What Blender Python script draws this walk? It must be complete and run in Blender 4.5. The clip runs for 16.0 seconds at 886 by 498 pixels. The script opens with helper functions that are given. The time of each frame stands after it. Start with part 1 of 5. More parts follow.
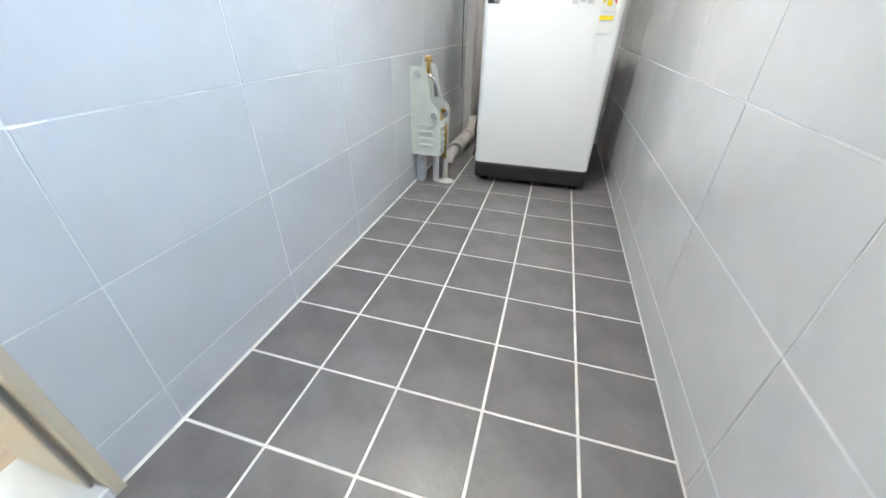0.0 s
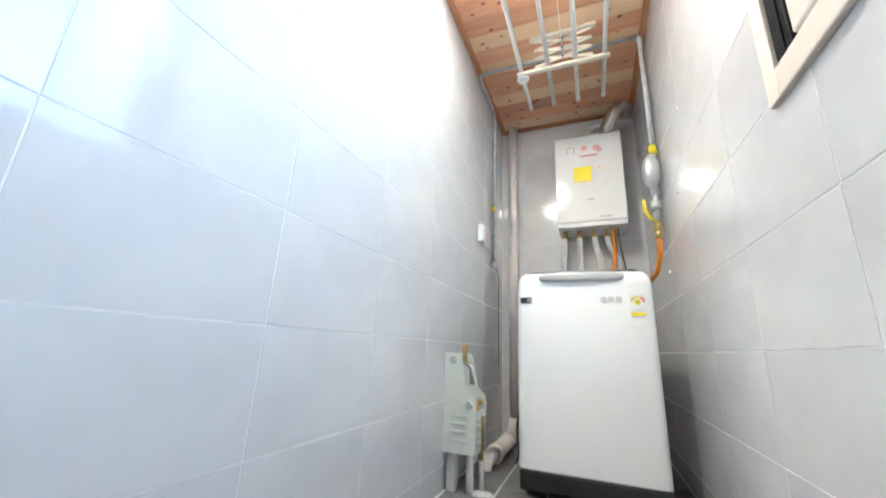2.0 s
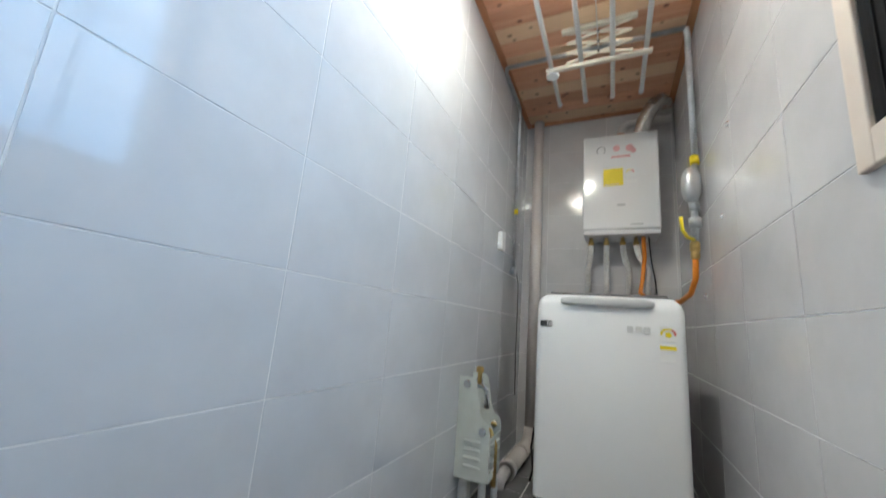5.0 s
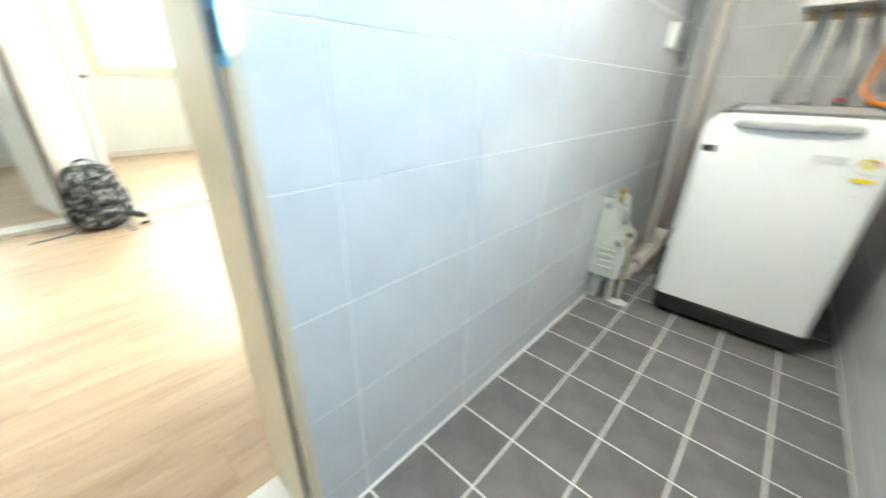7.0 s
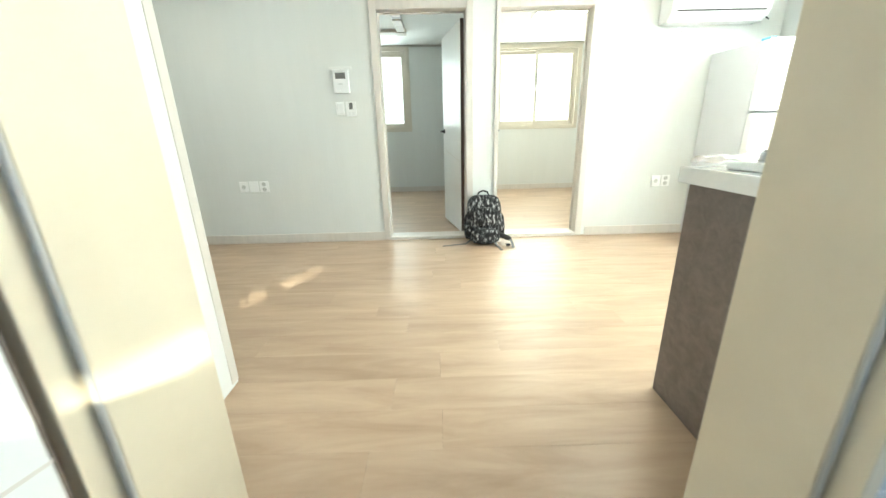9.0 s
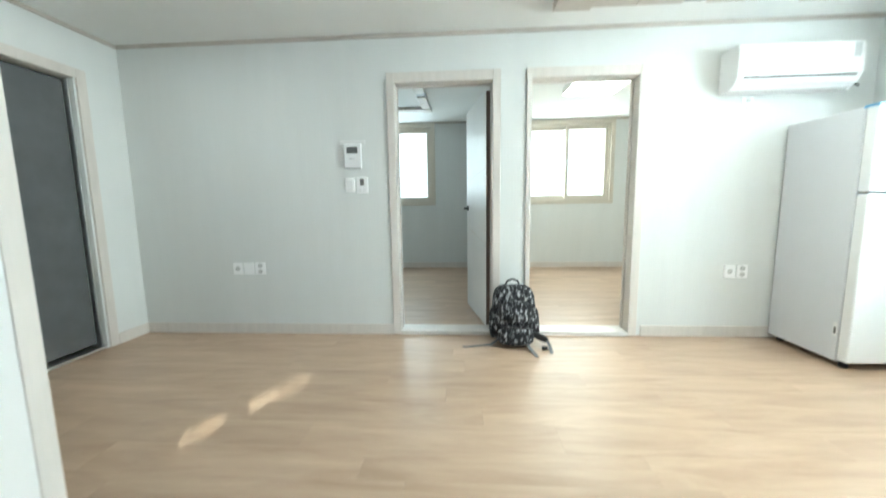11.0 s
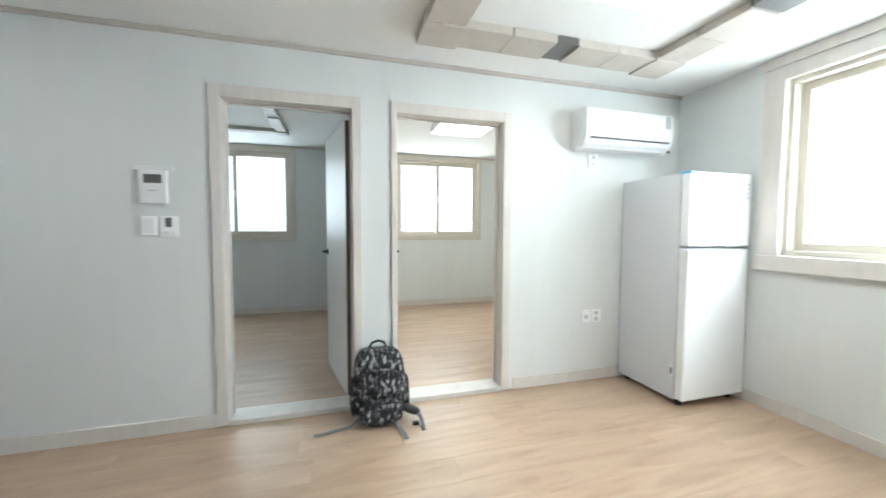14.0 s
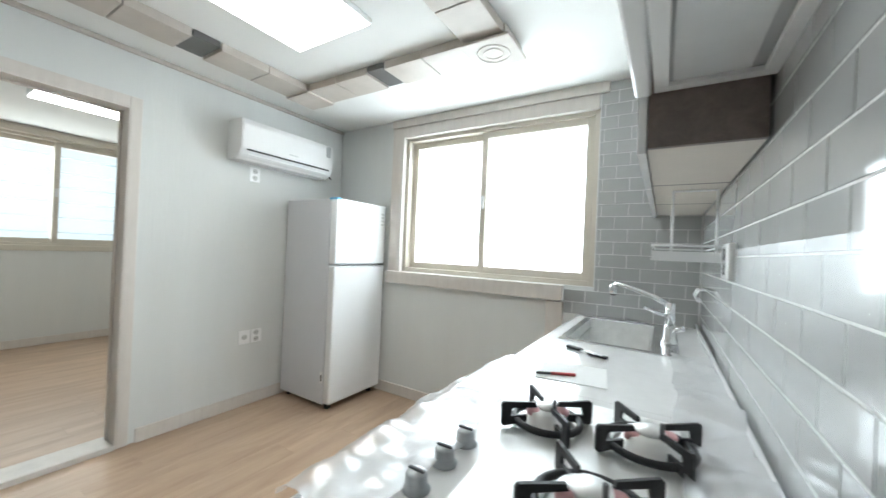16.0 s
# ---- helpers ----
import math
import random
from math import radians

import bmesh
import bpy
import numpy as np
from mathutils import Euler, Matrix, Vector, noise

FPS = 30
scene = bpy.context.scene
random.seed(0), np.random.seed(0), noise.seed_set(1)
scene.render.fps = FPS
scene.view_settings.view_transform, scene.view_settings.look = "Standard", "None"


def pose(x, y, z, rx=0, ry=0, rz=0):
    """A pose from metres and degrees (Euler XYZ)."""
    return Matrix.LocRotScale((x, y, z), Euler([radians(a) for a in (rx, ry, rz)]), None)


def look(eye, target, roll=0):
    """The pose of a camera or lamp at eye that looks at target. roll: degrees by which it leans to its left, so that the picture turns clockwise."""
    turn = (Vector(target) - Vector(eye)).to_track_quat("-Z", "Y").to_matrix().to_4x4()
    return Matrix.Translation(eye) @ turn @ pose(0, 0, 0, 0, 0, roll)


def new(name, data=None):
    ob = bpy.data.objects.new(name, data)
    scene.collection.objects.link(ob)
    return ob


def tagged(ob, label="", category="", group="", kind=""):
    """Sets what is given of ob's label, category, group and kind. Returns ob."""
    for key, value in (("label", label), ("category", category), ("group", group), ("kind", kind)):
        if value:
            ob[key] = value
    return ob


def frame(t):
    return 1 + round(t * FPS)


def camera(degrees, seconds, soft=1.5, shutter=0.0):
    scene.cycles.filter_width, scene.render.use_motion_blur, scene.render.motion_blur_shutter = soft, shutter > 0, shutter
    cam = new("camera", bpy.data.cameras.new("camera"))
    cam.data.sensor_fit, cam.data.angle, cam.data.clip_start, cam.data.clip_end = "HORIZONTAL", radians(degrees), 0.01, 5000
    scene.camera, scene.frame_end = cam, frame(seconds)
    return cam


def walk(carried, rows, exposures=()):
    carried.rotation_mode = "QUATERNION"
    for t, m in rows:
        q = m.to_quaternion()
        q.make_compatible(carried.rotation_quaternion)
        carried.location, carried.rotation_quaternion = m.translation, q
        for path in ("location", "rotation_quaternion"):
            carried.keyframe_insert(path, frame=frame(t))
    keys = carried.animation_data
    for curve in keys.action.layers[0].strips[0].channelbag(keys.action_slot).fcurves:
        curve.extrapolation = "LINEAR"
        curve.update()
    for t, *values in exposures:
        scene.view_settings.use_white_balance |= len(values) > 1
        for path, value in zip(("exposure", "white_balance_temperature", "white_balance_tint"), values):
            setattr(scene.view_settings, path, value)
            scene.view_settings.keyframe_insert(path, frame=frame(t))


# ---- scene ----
cam = camera(101.7, 16.0, shutter=0.4)
PATH = [
    (0, (0.043, 0.112, 0.717), (-0.418, 1.743, -0.345), 0.9),
    (0.5, (0.049, 0.154, 0.544), (-0.522, 1.944, -0.143), -0.9),
    (1, (0.031, 0.185, 0.481), (-0.605, 2.07, 0.282), 0.6),
    (1.5, (0.027, 0.21, 0.507), (-0.662, 2.078, 0.702), 1.9),
    (2, (0.01, 0.24, 0.572), (-0.732, 2.021, 1.1), 2.7),
    (2.4, (0.009, 0.273, 0.645), (-0.777, 1.969, 1.357), 2.8),
    (2.5, (-0.008, 0.258, 0.67), (-0.751, 1.953, 1.429), 3.3),
    (3, (-0.013, 0.264, 0.802), (-0.712, 1.826, 1.838), 4.0),
    (3.5, (-0.044, 0.26, 0.901), (-0.721, 1.658, 2.161), 5.2),
    (4, (-0.018, 0.249, 0.886), (-0.72, 1.687, 2.085), 4.4),
    (4.5, (-0.001, 0.27, 0.775), (-0.726, 1.916, 1.65), 2.8),
    (4.7, (-0.006, 0.275, 0.759), (-0.773, 1.992, 1.44), 4.3),
    (6.8, (0.065, 0.099, 1.044), (-0.982, 1.612, 0.26), -1.2),
    (7, (-0.036, 0.058, 1.011), (-1.265, 1.407, 0.193), 1.2),
    (7.5, (-0.113, -0.044, 1.018), (-1.734, 0.849, 0.261), -0.2),
    (8, (-0.164, -0.129, 1.016), (-1.962, 0.343, 0.279), 0.8),
    (8.5, (-0.196, -0.219, 1.012), (-2.067, -0.091, 0.317), -0.8),
    (10.8, (-0.881, -0.151, 1.03), (-2.829, -0.313, 0.608), -1.1),
    (11, (-0.91, -0.157, 1.085), (-2.891, -0.277, 0.839), -0.8),
    (11.5, (-0.945, -0.173, 1.182), (-2.938, -0.244, 1.036), -0.4),
    (12, (-1.02, -0.173, 1.183), (-3.017, -0.201, 1.072), -0.9),
    (12.5, (-1.212, -0.143, 1.164), (-3.2, -0.244, 0.97), 0.2),
    (13, (-1.333, -0.093, 1.209), (-3.327, -0.151, 1.071), 2.4),
    (13.5, (-1.343, -0.061, 1.211), (-3.327, 0.148, 1.062), 0.0),
    (14, (-1.34, -0.013, 1.235), (-3.26, 0.534, 1.128), 0.2),
    (14.5, (-1.31, 0.08, 1.245), (-3.089, 0.991, 1.16), 0.8),
    (15, (-1.243, 0.178, 1.253), (-2.789, 1.445, 1.193), 1.3),
    (15.5, (-1.166, 0.273, 1.265), (-2.428, 1.825, 1.266), 1.3),
    (16, (-1.092, 0.333, 1.267), (-2.138, 2.038, 1.274), 2.5),
]
EXPOSURES = [
    (0.0, 1.95, 6350, 2), (0.8, 1.95, 6350, 2), (1.5, 1.9, 6450, 2), (2.4, 1.65, 6550, 3), (3.0, 1.4, 6750, 3), (4.0, 1.15, 6550, 2), (4.7, 0.9, 6400, 2), (6.6, 1.45, 6700, -2), (7.0, 1.8, 6750, -5), (7.5, 1.8, 6850, -8), (8.0, 1.65, 6850, -8), (8.7, 1.4, 6700, -7),
    (10.6, 0.95, 5950, -6), (12.0, 0.9, 6000, -3), (13.2, 0.9, 6000, 1), (14.5, 0.4, 6050, 3), (15.5, 0.15, 6100, 4), (16.0, -0.1, 6150, 4),
]
walk(cam, [(t, look(eye, target, roll)) for t, eye, target, roll in PATH], EXPOSURES)

# ---- plan, metres ----
UX0, UX1, UY0, UY1, UZ = -0.605, 0.385, -0.75, 2.92, 2.35      # utility room
DY0, DY1, DZ = -0.575, 0.238, 2.0                               # its doorway
LX1 = -0.765                                                   # living room, wall by the doorway
KX = -0.915                                                    # kitchen's tiled wall
WX = -3.84                                                     # far wall with the two bedroom doors
LY0, LY1, LZ = -2.96, 2.83, 2.39
BX = -7.1                                                      # bedrooms' window wall
WT = 0.14

# ---- world and sun ----
SUN_DIR = Vector((-4.2, -2.4, -1.85)).normalized()
world = bpy.data.worlds.new("world")
scene.world = world
world.use_nodes = True
wn = world.node_tree.nodes
sky = wn.new("ShaderNodeTexSky")
sky.sky_type, sky.sun_disc = "NISHITA", False
sky.sun_elevation = math.asin(-SUN_DIR.z)
sky.sun_rotation = math.atan2(-SUN_DIR.x, -SUN_DIR.y)
world.node_tree.links.new(sky.outputs[0], wn["Background"].inputs[0])
wn["Background"].inputs[1].default_value = 0.1
sun = new("sun", bpy.data.lights.new("sun", "SUN"))
sun.data.energy, sun.data.angle, sun.data.color = 5.0, radians(0.5), (1.0, 0.93, 0.82)
sun.matrix_world = look((4, 2, 2), Vector((4, 2, 2)) + SUN_DIR)


def daylight(name, place, way, wide, high, watts, colour):
    """The sky's light in a window's opening."""
    ob = new(name, bpy.data.lights.new(name, "AREA"))
    ob.data.shape, ob.data.size, ob.data.size_y, ob.data.energy, ob.data.color = "RECTANGLE", wide, high, watts, colour
    ob.matrix_world = look(place, Vector(place) + Vector(way))
    return ob


daylight("skylight_kitchen", (-2.27, LY1 + 0.17, 1.66), (0.06, -1, -0.12), 1.50, 1.06, 15, (0.97, 0.98, 1.0)).data.spread = radians(135)
daylight("skylight_utility", (UX1 + 0.32, 0.38, 1.72), (-1, 0, -0.001), 1.35, 1.05, 11.5, (0.31, 0.57, 1.0))
daylight("skylight_bedroom", (BX - 0.22, -1.52, 1.74), (1, 0, -0.001), 1.5, 1.1, 21, (0.88, 0.95, 1.0))
daylight("skylight_bedroom_2", (BX - 0.22, 1.47, 1.74), (1, 0, -0.001), 1.4, 1.1, 27, (1.0, 0.98, 0.93))


# ---- materials ----
def node(m, kind, **values):
    n = m.node_tree.nodes.new(kind)
    for key, value in values.items():
        n.inputs[key.replace("_", " ")].default_value = value
    return n


def mat(name, colour, rough=0.5, metal=0.0, vary=0.06, scale=6.0, bump=0.0, fine=120.0, coat=0.0, stretch=(1, 1, 1), per_piece=0.0, second=None, emit=0.0):
    """Paint, tile, metal: colour with stains at two scales, fine relief and a rough or glossy face."""
    m = bpy.data.materials.new(name)
    m.use_nodes = True
    link, b = m.node_tree.links.new, m.node_tree.nodes["Principled BSDF"]
    b.inputs["Roughness"].default_value, b.inputs["Metallic"].default_value, b.inputs["Coat Weight"].default_value = rough, metal, coat
    b.inputs["Coat Roughness"].default_value = 0.08
    at = m.node_tree.nodes.new("ShaderNodeTexCoord")
    place = node(m, "ShaderNodeMapping", Scale=stretch)
    link(at.outputs["Object"], place.inputs["Vector"])
    big = node(m, "ShaderNodeTexNoise", Scale=scale, Detail=4.0, Roughness=0.6)
    small = node(m, "ShaderNodeTexNoise", Scale=fine, Detail=3.0)
    link(place.outputs[0], big.inputs["Vector"])
    link(place.outputs[0], small.inputs["Vector"])
    ramp = m.node_tree.nodes.new("ShaderNodeValToRGB")
    dark = second or tuple(c * (1 - 2 * vary) for c in colour)
    ramp.color_ramp.elements[0].position, ramp.color_ramp.elements[0].color = 0.3, (*dark, 1)
    ramp.color_ramp.elements[1].position, ramp.color_ramp.elements[1].color = 0.7, (*(min(1, c * (1 + vary)) for c in colour), 1)
    link(big.outputs[0], ramp.inputs[0])
    out = ramp.outputs[0]
    if per_piece:
        info = m.node_tree.nodes.new("ShaderNodeObjectInfo")
        hsv = node(m, "ShaderNodeHueSaturation")
        span = node(m, "ShaderNodeMapRange", To_Min=1 - per_piece, To_Max=1 + per_piece)
        link(info.outputs["Random"], span.inputs[0])
        link(span.outputs[0], hsv.inputs["Value"])
        link(out, hsv.inputs["Color"])
        out = hsv.outputs[0]
    link(out, b.inputs["Base Color"])
    if bump:
        bp = node(m, "ShaderNodeBump", Strength=bump, Distance=0.003)
        link(small.outputs[0], bp.inputs["Height"])
        link(bp.outputs[0], b.inputs["Normal"])
    if emit:
        b.inputs["Emission Color"].default_value, b.inputs["Emission Strength"].default_value = (1, 1, 1, 1), emit
    return m


def wood(name, light, dark, along, rough=0.4, plank=None, knots=False, bump=0.05, fine=0.3, span=(0.48, 0.8), pieces=False):
    """Boards with grain along one axis ('X' or 'Y'), tone by plank, and knots. pieces: each board is an object."""
    m = bpy.data.materials.new(name)
    m.use_nodes = True
    nt, link = m.node_tree.nodes, m.node_tree.links.new
    b = nt["Principled BSDF"]
    b.inputs["Roughness"].default_value = rough
    at = nt.new("ShaderNodeTexCoord")
    across = 6 if pieces else 14
    grain = (0.9, across, 14) if along == "X" else (across, 0.9, 14)
    place = node(m, "ShaderNodeMapping", Scale=grain)
    link(at.outputs["Object"], place.inputs["Vector"])
    shift = node(m, "ShaderNodeVectorMath")
    chance = nt.new("ShaderNodeObjectInfo").outputs["Random"] if pieces else nt.new("ShaderNodeNewGeometry").outputs["Random Per Island"]
    times = node(m, "ShaderNodeMath")
    times.operation = "MULTIPLY"
    times.inputs[1].default_value = 37.0
    link(chance, times.inputs[0])
    link(place.outputs[0], shift.inputs[0])
    link(times.outputs[0], shift.inputs[1])
    n1 = node(m, "ShaderNodeTexNoise", Scale=1.6, Detail=6.0, Roughness=0.62, Distortion=0.6)
    n2 = node(m, "ShaderNodeTexNoise", Scale=9.0, Detail=4.0, Roughness=0.7)
    link(shift.outputs[0], n1.inputs["Vector"])
    link(shift.outputs[0], n2.inputs["Vector"])
    mix = node(m, "ShaderNodeMath")
    mix.operation = "MULTIPLY_ADD"
    mix.inputs[1].default_value = fine
    link(n2.outputs[0], mix.inputs[0])
    link(n1.outputs[0], mix.inputs[2])
    ramp = nt.new("ShaderNodeValToRGB")
    ramp.color_ramp.elements[0].position, ramp.color_ramp.elements[0].color = span[0], (*dark, 1)
    ramp.color_ramp.elements[1].position, ramp.color_ramp.elements[1].color = span[1], (*light, 1)
    link(mix.outputs[0], ramp.inputs[0])
    out = ramp.outputs[0]
    if plank:
        hsv = node(m, "ShaderNodeHueSaturation")
        tint = node(m, "ShaderNodeMapRange", To_Min=1 - plank, To_Max=1 + plank)
        link(chance, tint.inputs[0])
        link(tint.outputs[0], hsv.inputs["Value"])
        link(out, hsv.inputs["Color"])
        out = hsv.outputs[0]
        if knots:
            tone = nt.new("ShaderNodeMix")
            tone.data_type = "RGBA"
            tone.inputs["B"].default_value = (0.80, 0.60, 0.38, 1)
            pale = node(m, "ShaderNodeMath")
            pale.operation = "GREATER_THAN"
            pale.inputs[1].default_value = 0.6
            link(chance, pale.inputs[0])
            soft = node(m, "ShaderNodeMath")
            soft.operation = "MULTIPLY"
            soft.inputs[1].default_value = 0.75
            link(pale.outputs[0], soft.inputs[0])
            link(soft.outputs[0], tone.inputs["Factor"])
            link(out, tone.inputs["A"])
            out = tone.outputs["Result"]
    if knots:
        vor = node(m, "ShaderNodeTexVoronoi", Scale=9.5)
        kmap = node(m, "ShaderNodeMapping", Scale=(1.0, 1.6, 1.0))
        link(at.outputs["Object"], kmap.inputs["Vector"])
        link(kmap.outputs[0], vor.inputs["Vector"])
        kr = nt.new("ShaderNodeValToRGB")
        kr.color_ramp.elements[0].position, kr.color_ramp.elements[0].color = 0.085, (0.16, 0.05, 0.02, 1)
        kr.color_ramp.elements[1].position, kr.color_ramp.elements[1].color = 0.17, (1, 1, 1, 1)
        link(vor.outputs["Distance"], kr.inputs[0])
        mul = nt.new("ShaderNodeMix")
        mul.data_type, mul.blend_type = "RGBA", "MULTIPLY"
        mul.inputs["Factor"].default_value = 0.9
        link(out, mul.inputs["A"])
        link(kr.outputs[0], mul.inputs["B"])
        out = mul.outputs["Result"]
    link(out, b.inputs["Base Color"])
    bp = node(m, "ShaderNodeBump", Strength=bump, Distance=0.002)
    link(n2.outputs[0], bp.inputs["Height"])
    link(bp.outputs[0], b.inputs["Normal"])
    return m


def frosted(name, colour, clear=0.5):
    """Obscure glass: scatters the light that comes through it."""
    m = bpy.data.materials.new(name)
    m.use_nodes = True
    nt, link = m.node_tree.nodes, m.node_tree.links.new
    out = nt["Material Output"]
    nt.remove(nt["Principled BSDF"])
    t = node(m, "ShaderNodeBsdfTranslucent", Color=(*colour, 1))
    c = node(m, "ShaderNodeBsdfTransparent", Color=(1, 1, 1, 1))
    g = node(m, "ShaderNodeBsdfGlossy", Roughness=0.25)
    a, d = nt.new("ShaderNodeMixShader"), nt.new("ShaderNodeMixShader")
    a.inputs[0].default_value, d.inputs[0].default_value = clear, 0.05
    link(t.outputs[0], a.inputs[1])
    link(c.outputs[0], a.inputs[2])
    link(a.outputs[0], d.inputs[1])
    link(g.outputs[0], d.inputs[2])
    link(d.outputs[0], out.inputs[0])
    return m


def film(name, clear=0.75, milky=0.5, rough=0.22):
    """Thin crumpled clear plastic."""
    m = bpy.data.materials.new(name)
    m.use_nodes = True
    nt, link = m.node_tree.nodes, m.node_tree.links.new
    nt.remove(nt["Principled BSDF"])
    g = node(m, "ShaderNodeBsdfGlossy", Roughness=rough, Color=(0.95, 0.96, 0.97, 1))
    c = node(m, "ShaderNodeBsdfTransparent", Color=(1, 1, 1, 1))
    w = node(m, "ShaderNodeBsdfDiffuse", Color=(0.85, 0.86, 0.87, 1))
    a, d = nt.new("ShaderNodeMixShader"), nt.new("ShaderNodeMixShader")
    a.inputs[0].default_value, d.inputs[0].default_value = milky, clear
    link(g.outputs[0], a.inputs[1])
    link(w.outputs[0], a.inputs[2])
    link(a.outputs[0], d.inputs[1])
    link(c.outputs[0], d.inputs[2])
    link(d.outputs[0], nt["Material Output"].inputs[0])
    return m


def glow(name, colour, strength):
    m = bpy.data.materials.new(name)
    m.use_nodes = True
    nt = m.node_tree.nodes
    nt.remove(nt["Principled BSDF"])
    e = node(m, "ShaderNodeEmission", Color=(*colour, 1), Strength=strength)
    m.node_tree.links.new(e.outputs[0], nt["Material Output"].inputs[0])
    return m


M = {}
M["wallpaper"] = mat("wallpaper", (0.70, 0.71, 0.695), 0.85, vary=0.02, scale=3, bump=0.25, fine=60, stretch=(1, 1, 0.12))
M["ceilpaper"] = mat("ceiling_paper", (0.80, 0.80, 0.78), 0.9, vary=0.015, scale=2, bump=0.15, fine=90)
M["beige"] = mat("beige_wrap", (0.66, 0.615, 0.57), 0.5, vary=0.03, scale=4, bump=0.06, fine=200, stretch=(6, 6, 1))
M["cream_pale"] = mat("cream_timber", (0.70, 0.61, 0.53), 0.45, vary=0.03, scale=5, bump=0.05, fine=200)
M["cream"] = mat("cream_frame", (0.66, 0.575, 0.44), 0.45, vary=0.03, scale=5, bump=0.05, fine=200)
M["plate_white"] = mat("plate_white", (0.90, 0.90, 0.90), 0.3, vary=0.01, coat=0.3)
M["white"] = mat("white_paint", (0.80, 0.80, 0.80), 0.35, vary=0.015, scale=3)
M["door_white"] = mat("door_white", (0.76, 0.76, 0.75), 0.4, vary=0.02, scale=3, bump=0.05, fine=80)
M["gloss_white"] = mat("gloss_white", (0.82, 0.82, 0.82), 0.12, vary=0.01, scale=3, coat=0.4)
M["appliance"] = mat("appliance_white", (0.83, 0.835, 0.84), 0.22, vary=0.008, scale=2, coat=0.3)
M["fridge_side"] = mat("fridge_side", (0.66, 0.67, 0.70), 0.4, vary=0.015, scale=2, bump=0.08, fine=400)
M["black"] = mat("black_plastic", (0.012, 0.012, 0.013), 0.5, vary=0.1)
M["frame_black"] = mat("black_frame_metal", (0.008, 0.008, 0.009), 0.6, vary=0.1)
M["frame_black"].node_tree.nodes["Principled BSDF"].inputs["Specular IOR Level"].default_value = 0.12
M["sill_stone"] = mat("sill_stone", (0.68, 0.65, 0.61), 0.45, vary=0.06, scale=9, bump=0.1)
M["edge_brown"] = mat("edge_brown", (0.14, 0.105, 0.085), 0.6, vary=0.08)
M["dark"] = mat("dark_gap", (0.03, 0.03, 0.03), 0.7, vary=0.1)
M["iron"] = mat("cast_iron", (0.025, 0.025, 0.027), 0.5, vary=0.15, bump=0.3, fine=300)
# grey_panel also darkens the hall walls in place of shade
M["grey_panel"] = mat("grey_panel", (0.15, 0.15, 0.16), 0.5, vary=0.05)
M["chrome"] = mat("chrome", (0.80, 0.81, 0.82), 0.12, 1.0, vary=0.03)
M["brushed"] = mat("brushed_steel", (0.86, 0.86, 0.85), 0.5, 0.75, vary=0.04, scale=20)
M["steel"] = mat("steel", (0.74, 0.74, 0.73), 0.36, 1.0, vary=0.05, scale=20)
M["galv"] = mat("galvanised", (0.52, 0.54, 0.56), 0.45, 0.7, vary=0.12, scale=25, bump=0.1)
M["foil"] = mat("foil_duct", (0.75, 0.75, 0.74), 0.25, 1.0, vary=0.15, scale=60, bump=0.9, fine=70)
M["brass"] = mat("brass", (0.60, 0.42, 0.16), 0.3, 1.0, vary=0.15, scale=40)
M["copper"] = mat("copper", (0.55, 0.27, 0.15), 0.35, 1.0, vary=0.2, scale=30)
M["orange"] = mat("orange_hose", (0.80, 0.25, 0.02), 0.4, vary=0.1)
M["yellow"] = mat("yellow_label", (0.85, 0.68, 0.02), 0.5, vary=0.03)
M["red"] = mat("red_print", (0.70, 0.10, 0.10), 0.5)
M["pink"] = mat("pink_print", (0.80, 0.45, 0.47), 0.5)
M["blue"] = mat("blue_tape", (0.12, 0.42, 0.68), 0.5)
M["pipe_pink"] = mat("pvc_pipe", (0.74, 0.68, 0.65), 0.45, vary=0.04)
M["pvc"] = mat("pvc_white", (0.74, 0.74, 0.73), 0.4, vary=0.02)
M["outlet"] = mat("outlet_shade", (0.60, 0.60, 0.59), 0.5, vary=0.02)
M["cover"] = mat("cover_grey_green", (0.62, 0.65, 0.60), 0.45, vary=0.05, scale=10)
M["gasket"] = mat("gasket_rubber", (0.46, 0.44, 0.41), 0.75, vary=0.04)
M["insul"] = mat("insulation", (0.70, 0.69, 0.66), 0.6, vary=0.1, scale=30, bump=0.4, fine=80)
M["ceramic"] = mat("wall_tile", (0.66, 0.675, 0.70), 0.07, vary=0.03, scale=5, fine=30, coat=0.5, per_piece=0.012)
M["ceramic_grey"] = mat("wall_tile_grey", (0.61, 0.60, 0.605), 0.17, vary=0.035, scale=5, fine=30, coat=0.4, per_piece=0.012)
M["grout"] = mat("grout", (0.86, 0.86, 0.85), 0.8, vary=0.04, scale=14)
M["grout_floor"] = mat("grout_floor", (0.80, 0.79, 0.77), 0.85, vary=0.08, scale=14)
M["floor_tile"] = mat("floor_tile", (0.155, 0.148, 0.152), 0.40, vary=0.17, scale=5, bump=0.55, fine=34, per_piece=0.06)
M["subway"] = mat("subway_tile", (0.45, 0.455, 0.45), 0.06, vary=0.03, scale=6, coat=0.3, per_piece=0.02)
M["subway_grout"] = mat("subway_grout", (0.78, 0.78, 0.77), 0.8, vary=0.06)
M["laminate"] = wood("laminate_floor", (0.54, 0.395, 0.28), (0.39, 0.27, 0.18), "Y", 0.36, plank=0.04, bump=0.03, fine=0.09, span=(0.34, 0.72), pieces=True)
